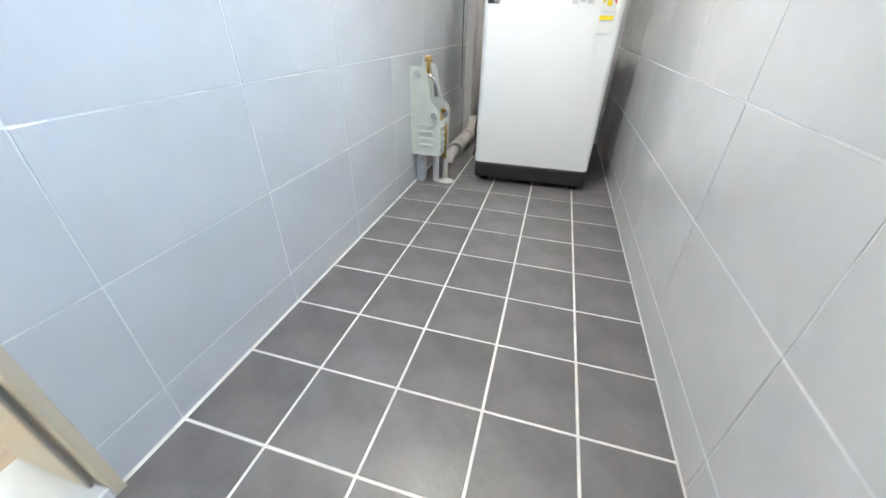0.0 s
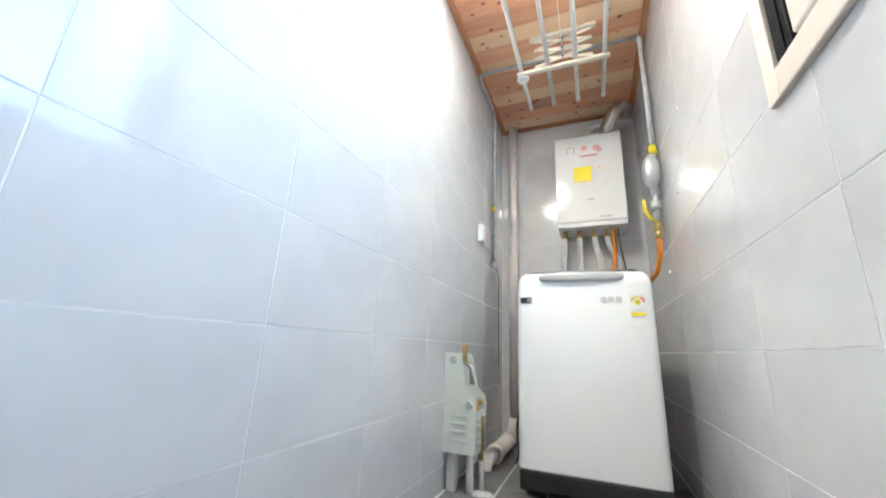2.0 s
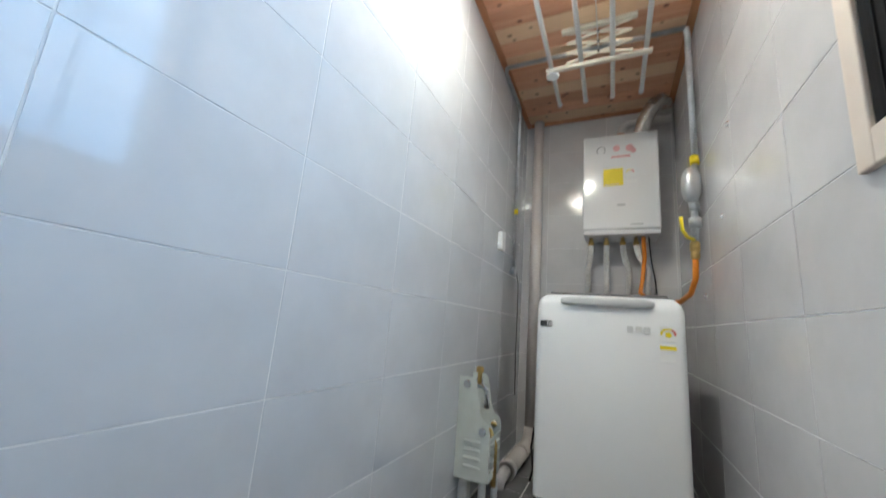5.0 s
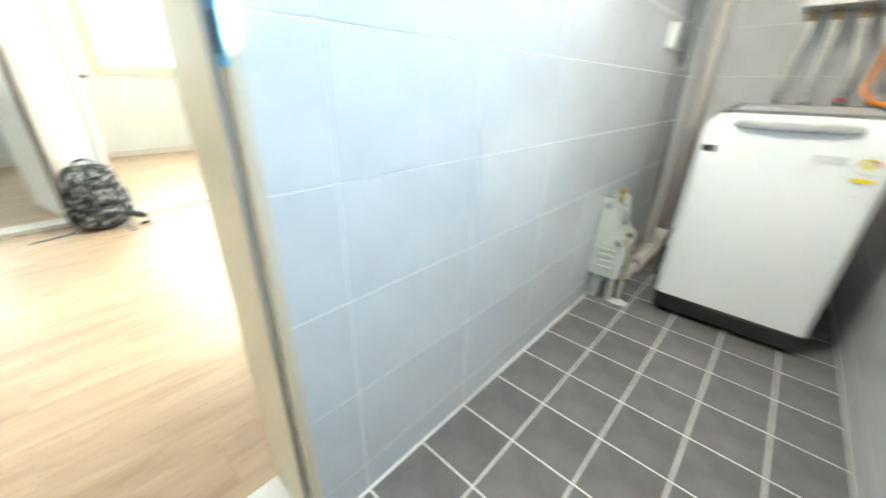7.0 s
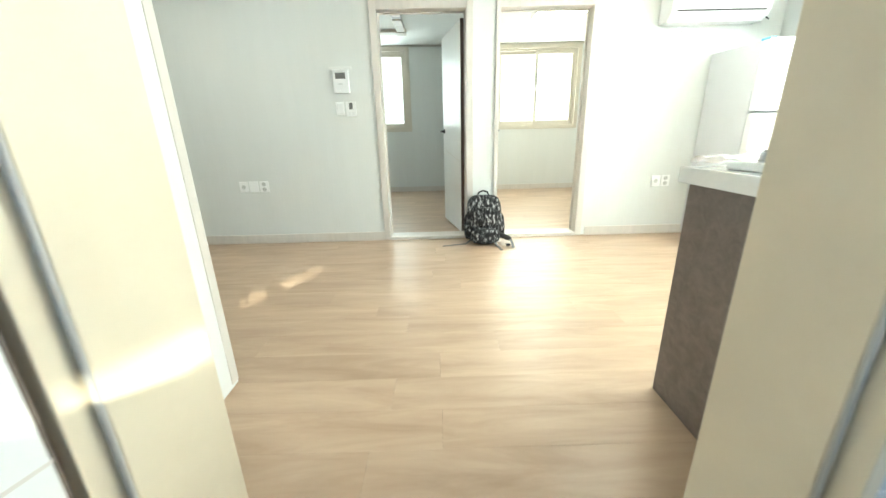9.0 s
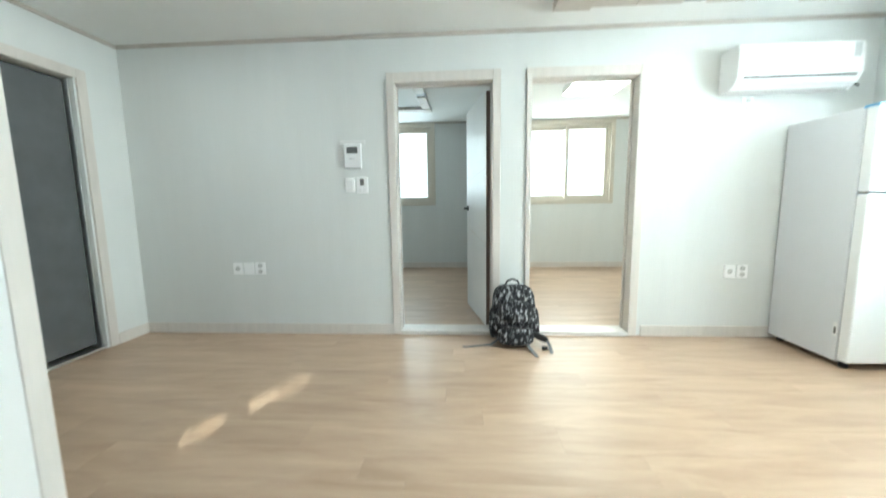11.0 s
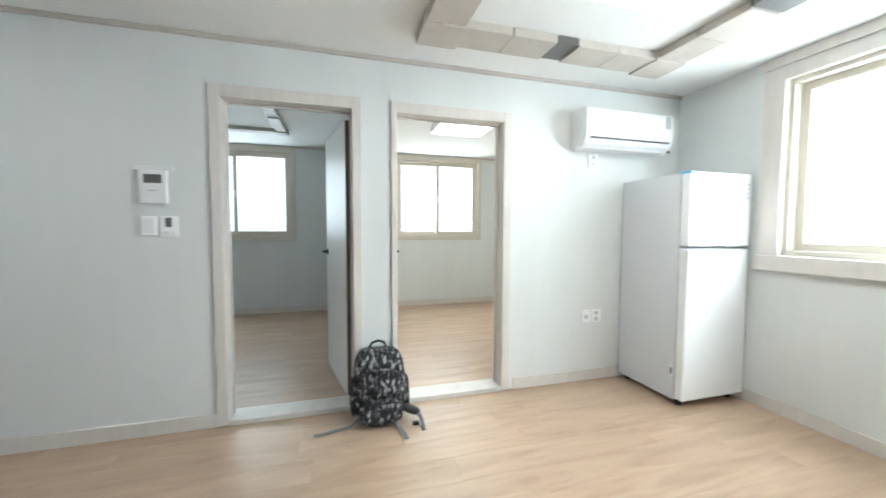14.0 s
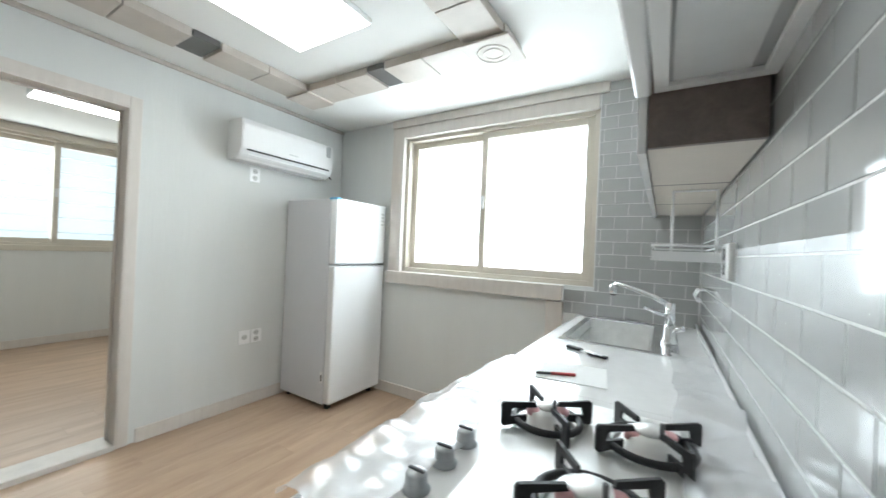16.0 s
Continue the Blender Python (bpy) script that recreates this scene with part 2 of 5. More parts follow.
M["cedar"] = wood("cedar_boards", (0.76, 0.41, 0.25), (0.62, 0.28, 0.155), "X", 0.36, plank=0.16, knots=True, bump=0.12)
M["cedar_trim"] = wood("cedar_trim", (0.52, 0.24, 0.11), (0.40, 0.16, 0.07), "Y", 0.5, bump=0.1)
M["cab_brown"] = wood("cabinet_brown", (0.20, 0.162, 0.145), (0.145, 0.115, 0.102), "Y", 0.45, bump=0.05)
M["cab_cream"] = mat("cabinet_underside", (0.66, 0.60, 0.53), 0.5, vary=0.02)
M["counter"] = mat("counter_white", (0.89, 0.89, 0.89), 0.2, vary=0.02, scale=20, coat=0.8)
M["dark_glass"] = mat("dark_glass", (0.10, 0.105, 0.11), 0.12, vary=0.1, scale=2, coat=0.5)
M["filter"] = mat("filter_panel", (0.70, 0.71, 0.71), 0.4, 0.1, vary=0.03)
M["hood"] = mat("hood_grey", (0.52, 0.53, 0.53), 0.35, 0.3, vary=0.04)
M["box_wrap"] = mat("moulding_wrap", (0.52, 0.475, 0.425), 0.5, vary=0.04, scale=8, bump=0.05)
M["box_dark"] = mat("moulding_dark", (0.12, 0.117, 0.114), 0.4, vary=0.05)
M["strap"] = mat("strap_webbing", (0.20, 0.20, 0.205), 0.8, vary=0.1, bump=0.3, fine=400)
M["paper"] = mat("paper", (0.80, 0.80, 0.79), 0.7, vary=0.02)
M["frost"] = frosted("frosted_glass", (0.92, 0.95, 0.97), 0.6)
M["frost_clear"] = frosted("pale_glass", (0.6, 0.8, 0.95), 0.93)
M["film"] = film("plastic_film", 0.55, 0.35, 0.3)
# film_wall: its white share lays a pale glare haze over the tiles
M["film_wall"] = film("protective_film", 0.8, 0.25, 0.36)
M["lamp"] = glow("lamp_white", (1.0, 0.97, 0.92), 13.0)
M["lamp_round"] = glow("lamp_round", (1.0, 0.95, 0.88), 90.0)
M["lamp_small"] = glow("lamp_small", (1.0, 0.98, 0.95), 45.0)
M["sky_white"] = glow("bright_outdoors", (0.92, 0.97, 1.0), 8.0)
M["sky_pale"] = glow("pale_outdoors", (0.92, 0.96, 1.0), 0.95)
M["sky_blue"] = glow("blue_outdoors", (0.66, 0.86, 1.0), 0.42)


# ---- building helpers ----
class Shape:
    """Collects solids into one mesh."""

    def __init__(self):
        self.bm = bmesh.new()

    def take(self, other):
        tmp = bpy.data.meshes.new("tmp")
        other.to_mesh(tmp)
        other.free()
        self.bm.from_mesh(tmp)
        bpy.data.meshes.remove(tmp)
        return self

    def box(self, x0, x1, y0, y1, z0, z1, bevel=0.0, segs=2, m=None):
        b = bmesh.new()
        bmesh.ops.create_cube(b, size=1)
        for v in b.verts:
            v.co = Vector((x0 + (v.co.x + 0.5) * (x1 - x0), y0 + (v.co.y + 0.5) * (y1 - y0), z0 + (v.co.z + 0.5) * (z1 - z0)))
        if bevel:
            bmesh.ops.bevel(b, geom=b.edges[:], offset=bevel, segments=segs, affect="EDGES", profile=0.5, clamp_overlap=True)
        if m:
            b.transform(m)
        return self.take(b)

    def tube(self, points, r, sides=12, cap=True, r2=None):
        """A round bar through points, with the radius from r to r2."""
        b = bmesh.new()
        pts = [Vector(p) for p in points]
        rings, n = [], len(pts)
        up = None
        for i, p in enumerate(pts):
            d = (pts[min(i + 1, n - 1)] - pts[max(i - 1, 0)]).normalized()
            side = d.cross(Vector((0, 0, 1)) if abs(d.z) < 0.95 else Vector((1, 0, 0))).normalized()
            if up is not None:
                side = (up - d * up.dot(d)).normalized()
            up = side
            w = d.cross(side)
            rad = r if r2 is None else r + (r2 - r) * i / max(1, n - 1)
            rings.append([b.verts.new(p + rad * (math.cos(a) * side + math.sin(a) * w)) for a in (2 * math.pi * k / sides for k in range(sides))])
        for a, c in zip(rings, rings[1:]):
            for k in range(sides):
                b.faces.new((a[k], a[(k + 1) % sides], c[(k + 1) % sides], c[k])).smooth = True
        if cap:
            b.faces.new(rings[0][::-1])
            b.faces.new(rings[-1])
        bmesh.ops.recalc_face_normals(b, faces=b.faces[:])
        return self.take(b)

    def lathe(self, at, profile, sides=28, axis="Z"):
        """A turned solid: (radius, height) pairs round an axis."""
        b = bmesh.new()
        rings = []
        for r, h in profile:
            rings.append([b.verts.new((max(r, 1e-4) * math.cos(2 * math.pi * k / sides), max(r, 1e-4) * math.sin(2 * math.pi * k / sides), h)) for k in range(sides)])
        for a, c in zip(rings, rings[1:]):
            for k in range(sides):
                b.faces.new((a[k], a[(k + 1) % sides], c[(k + 1) % sides], c[k])).smooth = True
        b.faces.new(rings[0][::-1])
        b.faces.new(rings[-1])
        turn = {"Z": pose(0, 0, 0), "X": pose(0, 0, 0, 0, 90, 0), "Y": pose(0, 0, 0, -90, 0, 0)}[axis]
        b.transform(Matrix.Translation(at) @ turn)
        bmesh.ops.recalc_face_normals(b, faces=b.faces[:])
        return self.take(b)

    def prism(self, outline, depth, m):
        """A flat outline (x, y) with thickness along z, laid by m."""
        b = bmesh.new()
        lo = [b.verts.new((x, y, 0)) for x, y in outline]
        hi = [b.verts.new((x, y, depth)) for x, y in outline]
        b.faces.new(lo[::-1])
        b.faces.new(hi)
        n = len(lo)
        for k in range(n):
            b.faces.new((lo[k], lo[(k + 1) % n], hi[(k + 1) % n], hi[k]))
        b.transform(m)
        return self.take(b)

    def pillow(self, size, at, power=3.0, n=12, m=None, sag=0.0):
        """A stuffed, rounded block."""
        b = bmesh.new()
        bmesh.ops.create_cube(b, size=2)
        bmesh.ops.subdivide_edges(b, edges=b.edges[:], cuts=n, use_grid_fill=True)
        for v in b.verts:
            c = v.co
            k = (abs(c.x) ** power + abs(c.y) ** power + abs(c.z) ** power) ** (1 / power)
            c = c / k
            wob = 1 + 0.02 * noise.noise(c * 3.1)
            v.co = Vector((c.x * size[0] / 2, c.y * size[1] / 2, c.z * size[2] / 2)) * wob
            v.co.x *= 1 - sag * c.z
            v.co.y *= 1 - 0.6 * sag * c.z
        for f in b.faces:
            f.smooth = True
        b.transform(Matrix.Translation(at) @ (m or Matrix()))
        return self.take(b)

    def mesh(self, name, material):
        me = bpy.data.meshes.new(name)
        self.bm.to_mesh(me)
        self.bm.free()
        me.materials.append(material)
        return me


def part(name, shape, material, parent=None, label=""):
    """One mesh object under a thing or a part; its mesh is in the world's places."""
    ob = new(name, shape.mesh(name, material) if isinstance(shape, Shape) else shape)
    if parent:
        ob.parent = parent
        ob.matrix_parent_inverse = parent.matrix_world.inverted()
    return tagged(ob, label)


def thing(name, at, label, category, group="", kind=""):
    ob = new(name)
    ob.empty_display_size = 0.1
    ob.matrix_world = Matrix.Translation(at)
    ob.matrix_basis = Matrix.Translation(at)
    return tagged(ob, label, category, group, kind)


def structure(name, shape, material, label, category):
    return tagged(part(name, shape, material), label, category, "", "structure")


def wall_boxes(axis, at, thick, a0, a1, z0, z1, holes=()):
    """A wall across x or y, with openings (a0, a1, z0, z1) through it."""
    s = Shape()

    def add(p0, p1, q0, q1):
        if p1 - p0 > 1e-4 and q1 - q0 > 1e-4:
            s.box(at, at + thick, p0, p1, q0, q1) if axis == "x" else s.box(p0, p1, at, at + thick, q0, q1)

    cuts = sorted({a0, a1, *(h[0] for h in holes), *(h[1] for h in holes)})
    for p, q in zip(cuts, cuts[1:]):
        inside = [h for h in holes if h[0] <= p + 1e-6 and h[1] >= q - 1e-6]
        z = z0
        for h in sorted(inside, key=lambda h: h[2]):
            add(p, q, z, h[2])
            z = h[3]
        add(p, q, z, z1)
    return s


def frame_boxes(axis, at, depth, a0, a1, z0, z1, w, bottom=True, bevel=0.003):
    """Four (or three) bars round an opening; outer size a0..a1, z0..z1."""
    s = Shape()

    def add(p0, p1, q0, q1):
        s.box(at, at + depth, p0, p1, q0, q1, bevel) if axis == "x" else s.box(p0, p1, at, at + depth, q0, q1, bevel)

    add(a0, a0 + w, z0, z1)
    add(a1 - w, a1, z0, z1)
    add(a0 + w, a1 - w, z1 - w, z1)
    if bottom:
        add(a0 + w, a1 - w, z0, z0 + w)
    return s

# ---- structure ----
WIN_U = (-0.32, 1.022, 1.131, 2.295)     # utility window: y0, y1, z0, z1
WIN_K = (-3.06, -1.475, 1.07, 2.235)    # kitchen window: x0, x1, z0, z1
WIN_1 = (-2.3, -0.70, 1.12, 2.36)     # bedroom windows: y0, y1
WIN_2 = (0.86, 2.24, 1.12, 2.36)
D1 = (-0.70, 0.066, 0.0, 2.03)
D2 = (0.367, 1.165, 0.0, 2.03)

wall_u_left = structure("wall_utility_left", wall_boxes("x", LX1, UX0 - 0.0008 - LX1, UY0, UY1 + 0.1, 0, UZ + 0.15, [(DY0 - 0.03, DY1 + 0.03, -1, DZ + 0.03)]), M["grout"], "tiled wall between utility room and living room", "wall")
wall_u_right = structure("wall_utility_right", wall_boxes("x", UX1 + 0.0012, 0.2, UY0, UY1 + 0.1, 0, UZ + 0.15, [WIN_U]), M["grout"], "grey tiled outer wall with a window", "wall")
wall_u_back = structure("wall_utility_back", wall_boxes("y", UY1 + 0.0012, 0.1, UX0 - 0.006, UX1 + 0.006, 0, UZ + 0.15), M["grout"], "grey tiled wall behind the boiler", "wall")
structure("wall_utility_front", wall_boxes("y", UY0 - 0.1, 0.1, LX1, UX1 + 0.2, 0, UZ + 0.15), M["wallpaper"], "plain wall closing the utility room", "wall")
floor_u = structure("floor_utility", Shape().box(UX0 - 0.006, UX1 + 0.006, UY0, UY1 + 0.006, -0.1, -0.0018), M["grout_floor"], "dark square floor tiles with pale grout", "floor")

# cedar ceiling: boards across the room, with knots
s = Shape()
y = UY0
while y < UY1:
    s.box(UX0, UX1, y + 0.0012, y + 0.1088, UZ, UZ + 0.02, 0.002, 1)
    y += 0.11
structure("ceiling_utility", s, M["cedar"], "knotty cedar board ceiling", "ceiling")
structure("ceiling_utility_deck", Shape().box(LX1, UX1 + 0.2, UY0 - 0.1, UY1 + 0.1, UZ + 0.024, UZ + 0.16), M["cedar_trim"], "deck above the cedar boards", "ceiling")
s = Shape()
s.box(UX0, UX0 + 0.035, UY0, UY1, UZ - 0.014, UZ - 0.001, 0.003)
s.box(UX1 - 0.035, UX1, UY0, UY1, UZ - 0.014, UZ - 0.001, 0.003)
s.box(UX0 + 0.035, UX1 - 0.035, UY1 - 0.035, UY1, UZ - 0.014, UZ - 0.001, 0.003)
structure("trim_utility_ceiling", s, M["cedar_trim"], "cedar moulding round the ceiling", "trim")

floor_l = structure("floor_living", Shape().box(BX - 0.2, LX1 + 0.02, LY0 - 2.0, LY1 + 0.1, -0.1, -0.0052), M["dark"], "light oak laminate plank floor", "floor")
rnd = random.Random(3)
for room in ((BX, WX - 0.075), (WX - 0.075, LX1 + 0.01)):
    x = room[0]
    while x < room[1]:
        y = LY0 - 1.2 - rnd.uniform(0, 1.2)
        x1 = min(x + 0.19, room[1])
        while y < LY1:
            y0, y1 = max(y, LY0 - 0.1), min(y + 1.2, LY1)
            if y1 - y0 > 0.02 and x1 - x > 0.01:
                a, b, g = x + 0.0002, x1 - 0.0002, 0.0006
                lo = [(a, y0 + 0.0002), (b, y0 + 0.0002), (b, y1 - 0.0002), (a, y1 - 0.0002)]
                hi = [(a + g, y0 + g), (b - g, y0 + g), (b - g, y1 - g), (a + g, y1 - g)]
                co = [(*p, -0.0052) for p in lo] + [(*p, -0.0043) for p in lo] + [(*p, -0.004) for p in hi]
                fs = [(k + n, k + (n + 1) % 4, k + 4 + (n + 1) % 4, k + 4 + n) for k in (0, 4) for n in range(4)] + [(8, 9, 10, 11)]
                me = bpy.data.meshes.new("plank")
                me.from_pydata(co, [], fs)
                me.materials.append(M["laminate"])
                part("plank", me, M["laminate"], floor_l)
            y += 1.2
        x += 0.19
structure("ceiling_living", Shape().box(WX - 0.07, LX1 + 0.1, LY0 - 0.1, LY1 + 0.2, LZ, LZ + 0.03), M["ceilpaper"], "white papered ceiling", "ceiling")
structure("ceiling_bedrooms", Shape().box(BX - 0.15, WX - WT, LY0 - 0.1, LY1 + 0.2, LZ + 0.052, LZ + 0.15), M["ceilpaper"], "white papered bedroom ceiling", "ceiling")
wall_w = structure("wall_west", wall_boxes("x", WX - WT, WT, LY0, LY1, 0, LZ - 0.001, [(D1[0] - 0.02, D1[1] + 0.02, -1, D1[3] + 0.02), (D2[0] - 0.02, D2[1] + 0.02, -1, D2[3] + 0.02)]), M["wallpaper"], "pale grey papered wall with two doorways", "wall")
structure("wall_south", wall_boxes("y", LY0 - 0.12, 0.12, BX - 0.15, LX1, 0, LZ, [(-3.47 + 0.0, -1.75, -1, 2.03)]), M["wallpaper"], "pale papered wall with a dark glass sliding door", "wall")
wall_n = structure("wall_north", wall_boxes("y", LY1, 0.2, BX - 0.15, LX1 + 0.1, 0, LZ, [WIN_K]), M["wallpaper"], "pale papered kitchen wall with a wide window", "wall")
structure("wall_east", wall_boxes("x", LX1, 0.1, LY0 - 0.12, UY0, 0, LZ), M["wallpaper"], "pale papered wall", "wall")
structure("wall_living_skin", wall_boxes("x", LX1 - 0.012, 0.012, LY0, 0.6, 0, LZ, [(DY0 - 0.03, DY1 + 0.03, -1, DZ + 0.03)]), M["wallpaper"], "papered living side of the doorway wall", "wall")
wall_k = structure("wall_kitchen", Shape().box(KX + 0.006, LX1, 0.6, LY1, 0, LZ), M["subway_grout"], "grey tiled kitchen splashback wall", "wall")
structure("wall_bedrooms", wall_boxes("x", BX - 0.15, 0.15, LY0, LY1, 0, LZ + 0.05, [WIN_1, WIN_2]), M["wallpaper"], "papered bedroom wall with windows", "wall")
structure("wall_between_bedrooms", Shape().box(BX, WX - WT, 0.15, 0.25, 0, LZ + 0.05), M["wallpaper"], "papered wall between the bedrooms", "wall")
# hall added behind the dark glass door, its dimness put into the colour
structure("wall_hall", Shape().box(-3.7, -1.5, LY0 - 2.0, LY0 - 1.9, 0, LZ).box(-3.7, -3.6, LY0 - 1.9, LY0 - 0.12, 0, LZ).box(-1.6, -1.5, LY0 - 1.9, LY0 - 0.12, 0, LZ).box(-3.7, -1.5, LY0 - 2.0, LY0 - 0.12, LZ, LZ + 0.1), M["grey_panel"], "added hall walls with their dimness put into dark grey", "wall")


def baseboard(axis, at, spans):
    s = Shape()
    for a, b in spans:
        s.box(at, at + 0.012, a, b, -0.004, 0.085, 0.003) if axis == "x" else s.box(a, b, at, at + 0.012, -0.004, 0.085, 0.003)
    structure("baseboard", s, M["beige"], "beige skirting board", "baseboard")


baseboard("x", WX, [(LY0, D1[0] - 0.06), (D1[1] + 0.06, D2[0] - 0.03), (D2[1] + 0.1, LY1)])
baseboard("y", LY1 - 0.012, [(WX + 0.012, -1.5)])
baseboard("y", LY0, [(WX + 0.012, -3.56), (-1.66, LX1 - 0.012)])
baseboard("x", BX, [(LY0, 0.15), (0.25, LY1)])
baseboard("y", 0.25, [(BX + 0.012, WX - WT)])
baseboard("y", 0.138, [(BX + 0.012, WX - WT)])
baseboard("x", LX1 - 0.024, [(LY0, DY0 - 0.07), (DY1 + 0.07, 0.6)])
s = Shape()
s.box(WX, WX + 0.018, LY0, LY1, LZ - 0.03, LZ - 0.001, 0.004).box(WX + 0.018, LX1 - 0.012, LY0, LY0 + 0.018, LZ - 0.03, LZ - 0.001, 0.004)
structure("trim_living_ceiling", s, M["box_wrap"], "thin beige cornice", "trim")
s = Shape().box(BX, BX + 0.018, LY0, 0.15, LZ + 0.022, LZ + 0.05, 0.004).box(BX, BX + 0.018, 0.25, LY1, LZ + 0.022, LZ + 0.05, 0.004)
structure("trim_bedroom_ceiling", s, M["box_wrap"], "thin beige bedroom cornice", "trim")


# ---- doors and windows ----
def door_frame(name, hole, casing_left, casing_right):
    """Frame lining a doorway in the west wall, with casings and a sill."""
    a0, a1, _, z1 = hole
    d = thing(name, (WX, (a0 + a1) / 2, 0), "beige wrapped door frame with a pale sill", "door frame", "bedroom door frames", "structure")
    s = Shape()
    for x0, x1 in ((WX - WT - 0.012, WX + 0.012),):
        s.box(x0, x1, a0 - 0.02, a0, 0, z1 + 0.02, 0.002).box(x0, x1, a1, a1 + 0.02, 0, z1 + 0.02, 0.002).box(x0, x1, a0, a1, z1, z1 + 0.02, 0.002)
        s.box(x0 + 0.05, x0 + 0.062, a0, a0 + 0.012, 0, z1, 0.002).box(x0 + 0.05, x0 + 0.062, a1 - 0.012, a1, 0, z1, 0.002).box(x0 + 0.05, x0 + 0.062, a0 + 0.012, a1 - 0.012, z1 - 0.012, z1, 0.002)
    part("lining", s, M["beige"], d)
    s = Shape()
    s.box(WX + 0.001, WX + 0.014, a0 - casing_left, a0 - 0.005, 0, z1 + 0.075, 0.004)
    s.box(WX + 0.001, WX + 0.014, a1 + 0.005, a1 + casing_right, 0, z1 + 0.075, 0.004)
    s.box(WX + 0.001, WX + 0.014, a0 - 0.005, a1 + 0.005, z1 + 0.01, z1 + 0.075, 0.004)
    part("casing", s, M["beige"], d)
    part("sill", Shape().box(WX - WT - 0.02, WX + 0.012, a0, a1, -0.02, 0.028, 0.004), M["sill_stone"], d, "pale stone sill")
    return d


door_frame("door_frame_1", D1, 0.062, 0.062)
door_frame("door_frame_2", D2, 0.04, 0.065)


def leaf(name, hinge, turn, wide, high, label, flip=1, grooves=True):
    """A flush white door leaf with grooves and a lever on both faces; it runs from the hinge along local x."""
    d = thing(name, hinge, label, "door", "", "structure")
    m = Matrix.Translation(hinge) @ pose(0, 0, 0, 0, 0, turn)
    s = Shape().box(0, wide, -0.019, 0.019, 0.012, high, 0.002, 1, m)
    part("panel", s, M["door_white"], d)
    if grooves:
        part("edge_band", Shape().box(-0.004, -0.0005, -0.017, 0.017, 0.012, high, 0, 1, m), M["edge_brown"], d, "dark brown hinge edge")
        lines = (((0.0, 1.385), (wide - 0.12, 1.315)), ((wide - 0.12, 1.315), (wide - 0.12, 0.83)), ((wide - 0.12, 0.83), (0.0, 0.735)))
        for (ua, za), (ub, zb) in lines:
            n = Vector((zb - za, ua - ub)).normalized() * 0.0022
            for side in (-1, 1):
                g = Shape()
                g.prism([(ua - n.x, za - n.y), (ub - n.x, zb - n.y), (ub + n.x, zb + n.y), (ua + n.x, za + n.y)], 0.0008, m @ pose(0, side * 0.0185 + (0.0002 if side < 0 else 0.0006), 0, 90, 0, 0))
                part("groove", g, M["beige"], d)
    for side in (-1, 1):
        y = side * 0.019
        if not grooves:
            break
        h = Shape()
        h.lathe((0, 0, 0), [(0.0255, 0), (0.0255, 0.007), (0.012, 0.012), (0.010, 0.045), (0.0, 0.046)], 20, "Y")
        h.tube([(0, 0.042, 0), (-0.03, 0.048, 0), (-0.115, 0.048, -0.003)], 0.009, 10)
        h.bm.transform(m @ Matrix.Translation((wide - 0.06, y, 1.04)) @ Matrix.Diagonal((1, side, 1, 1)))
        if side < 0:
            bmesh.ops.reverse_faces(h.bm, faces=h.bm.faces[:])
        part("lever", h, M["iron"], d, "dark steel lever handle")
    for z in (0.2, 1.25, 1.5, 1.82) if grooves else (0.2, 1.82):
        part("hinge", Shape().tube([m @ Vector((-0.004, flip * 0.022, z - 0.05)), m @ Vector((-0.004, flip * 0.022, z + 0.05))], 0.007, 8), M["steel"], d)
    return d


leaf("door_1", (WX - WT - 0.03, D1[1] - 0.022, 0), 180 + 12, 0.745, 2.0, "white panelled door standing open into the bedroom", -1)
leaf("door_2", (WX - WT - 0.03, D2[0] + 0.005, 0), 180 - 5, 0.735, 2.0, "white panelled door standing open against the bedroom wall", 1)
leaf("door_utility", (UX0 + 0.045, DY0 - 0.014, 0), -3, 0.80, 1.99, "cream door standing open into the utility room", 1)

# utility doorway frame with gasket and strike plate
d = thing("door_frame_utility", (LX1, (DY0 + DY1) / 2, 0), "cream door frame with a grey gasket", "door frame", "", "structure")
s = Shape()
x0, x1 = LX1 - 0.035, UX0 + 0.018
s.box(x0, x1, DY0 - 0.03, DY0 - 0.012, 0, DZ + 0.03, 0.002).box(x0, x1, DY1 + 0.012, DY1 + 0.03, 0, DZ + 0.03, 0.002).box(x0, x1, DY0 - 0.012, DY1 + 0.012, DZ + 0.012, DZ + 0.03, 0.002)
part("lining", s, M["cream"], d)
s = Shape()
s.box(x0 + 0.002, x1 - 0.035, DY0 - 0.012, DY0, 0.03, DZ, 0.002).box(x0 + 0.002, x1 - 0.035, DY1, DY1 + 0.012, 0.03, DZ, 0.002).box(x0 + 0.002, x1 - 0.035, DY0 - 0.012, DY1 + 0.012, DZ, DZ + 0.012, 0.002)
part("stop", s, M["cream"], d)
g = Shape()
for y in (DY0 - 0.004, DY1 + 0.004):
    g.tube([(x1 - 0.032, y, 0.03), (x1 - 0.032, y, DZ)], 0.0038, 8)
part("gasket", g, M["gasket"], d, "grey rubber gasket")
g = Shape().box(x1 - 0.034, x1 + 0.004, DY1 + 0.0095, DY1 + 0.0125, 1.03, 1.108, 0.001)
sp = part("strike_plate", g, M["blue"], d, "strike plate under blue protective film")
part("strike_hole", Shape().box(x1 - 0.026, x1 - 0.010, DY1 + 0.0085, DY1 + 0.011, 1.045, 1.093, 0.001), M["dark"], sp)
s = Shape()
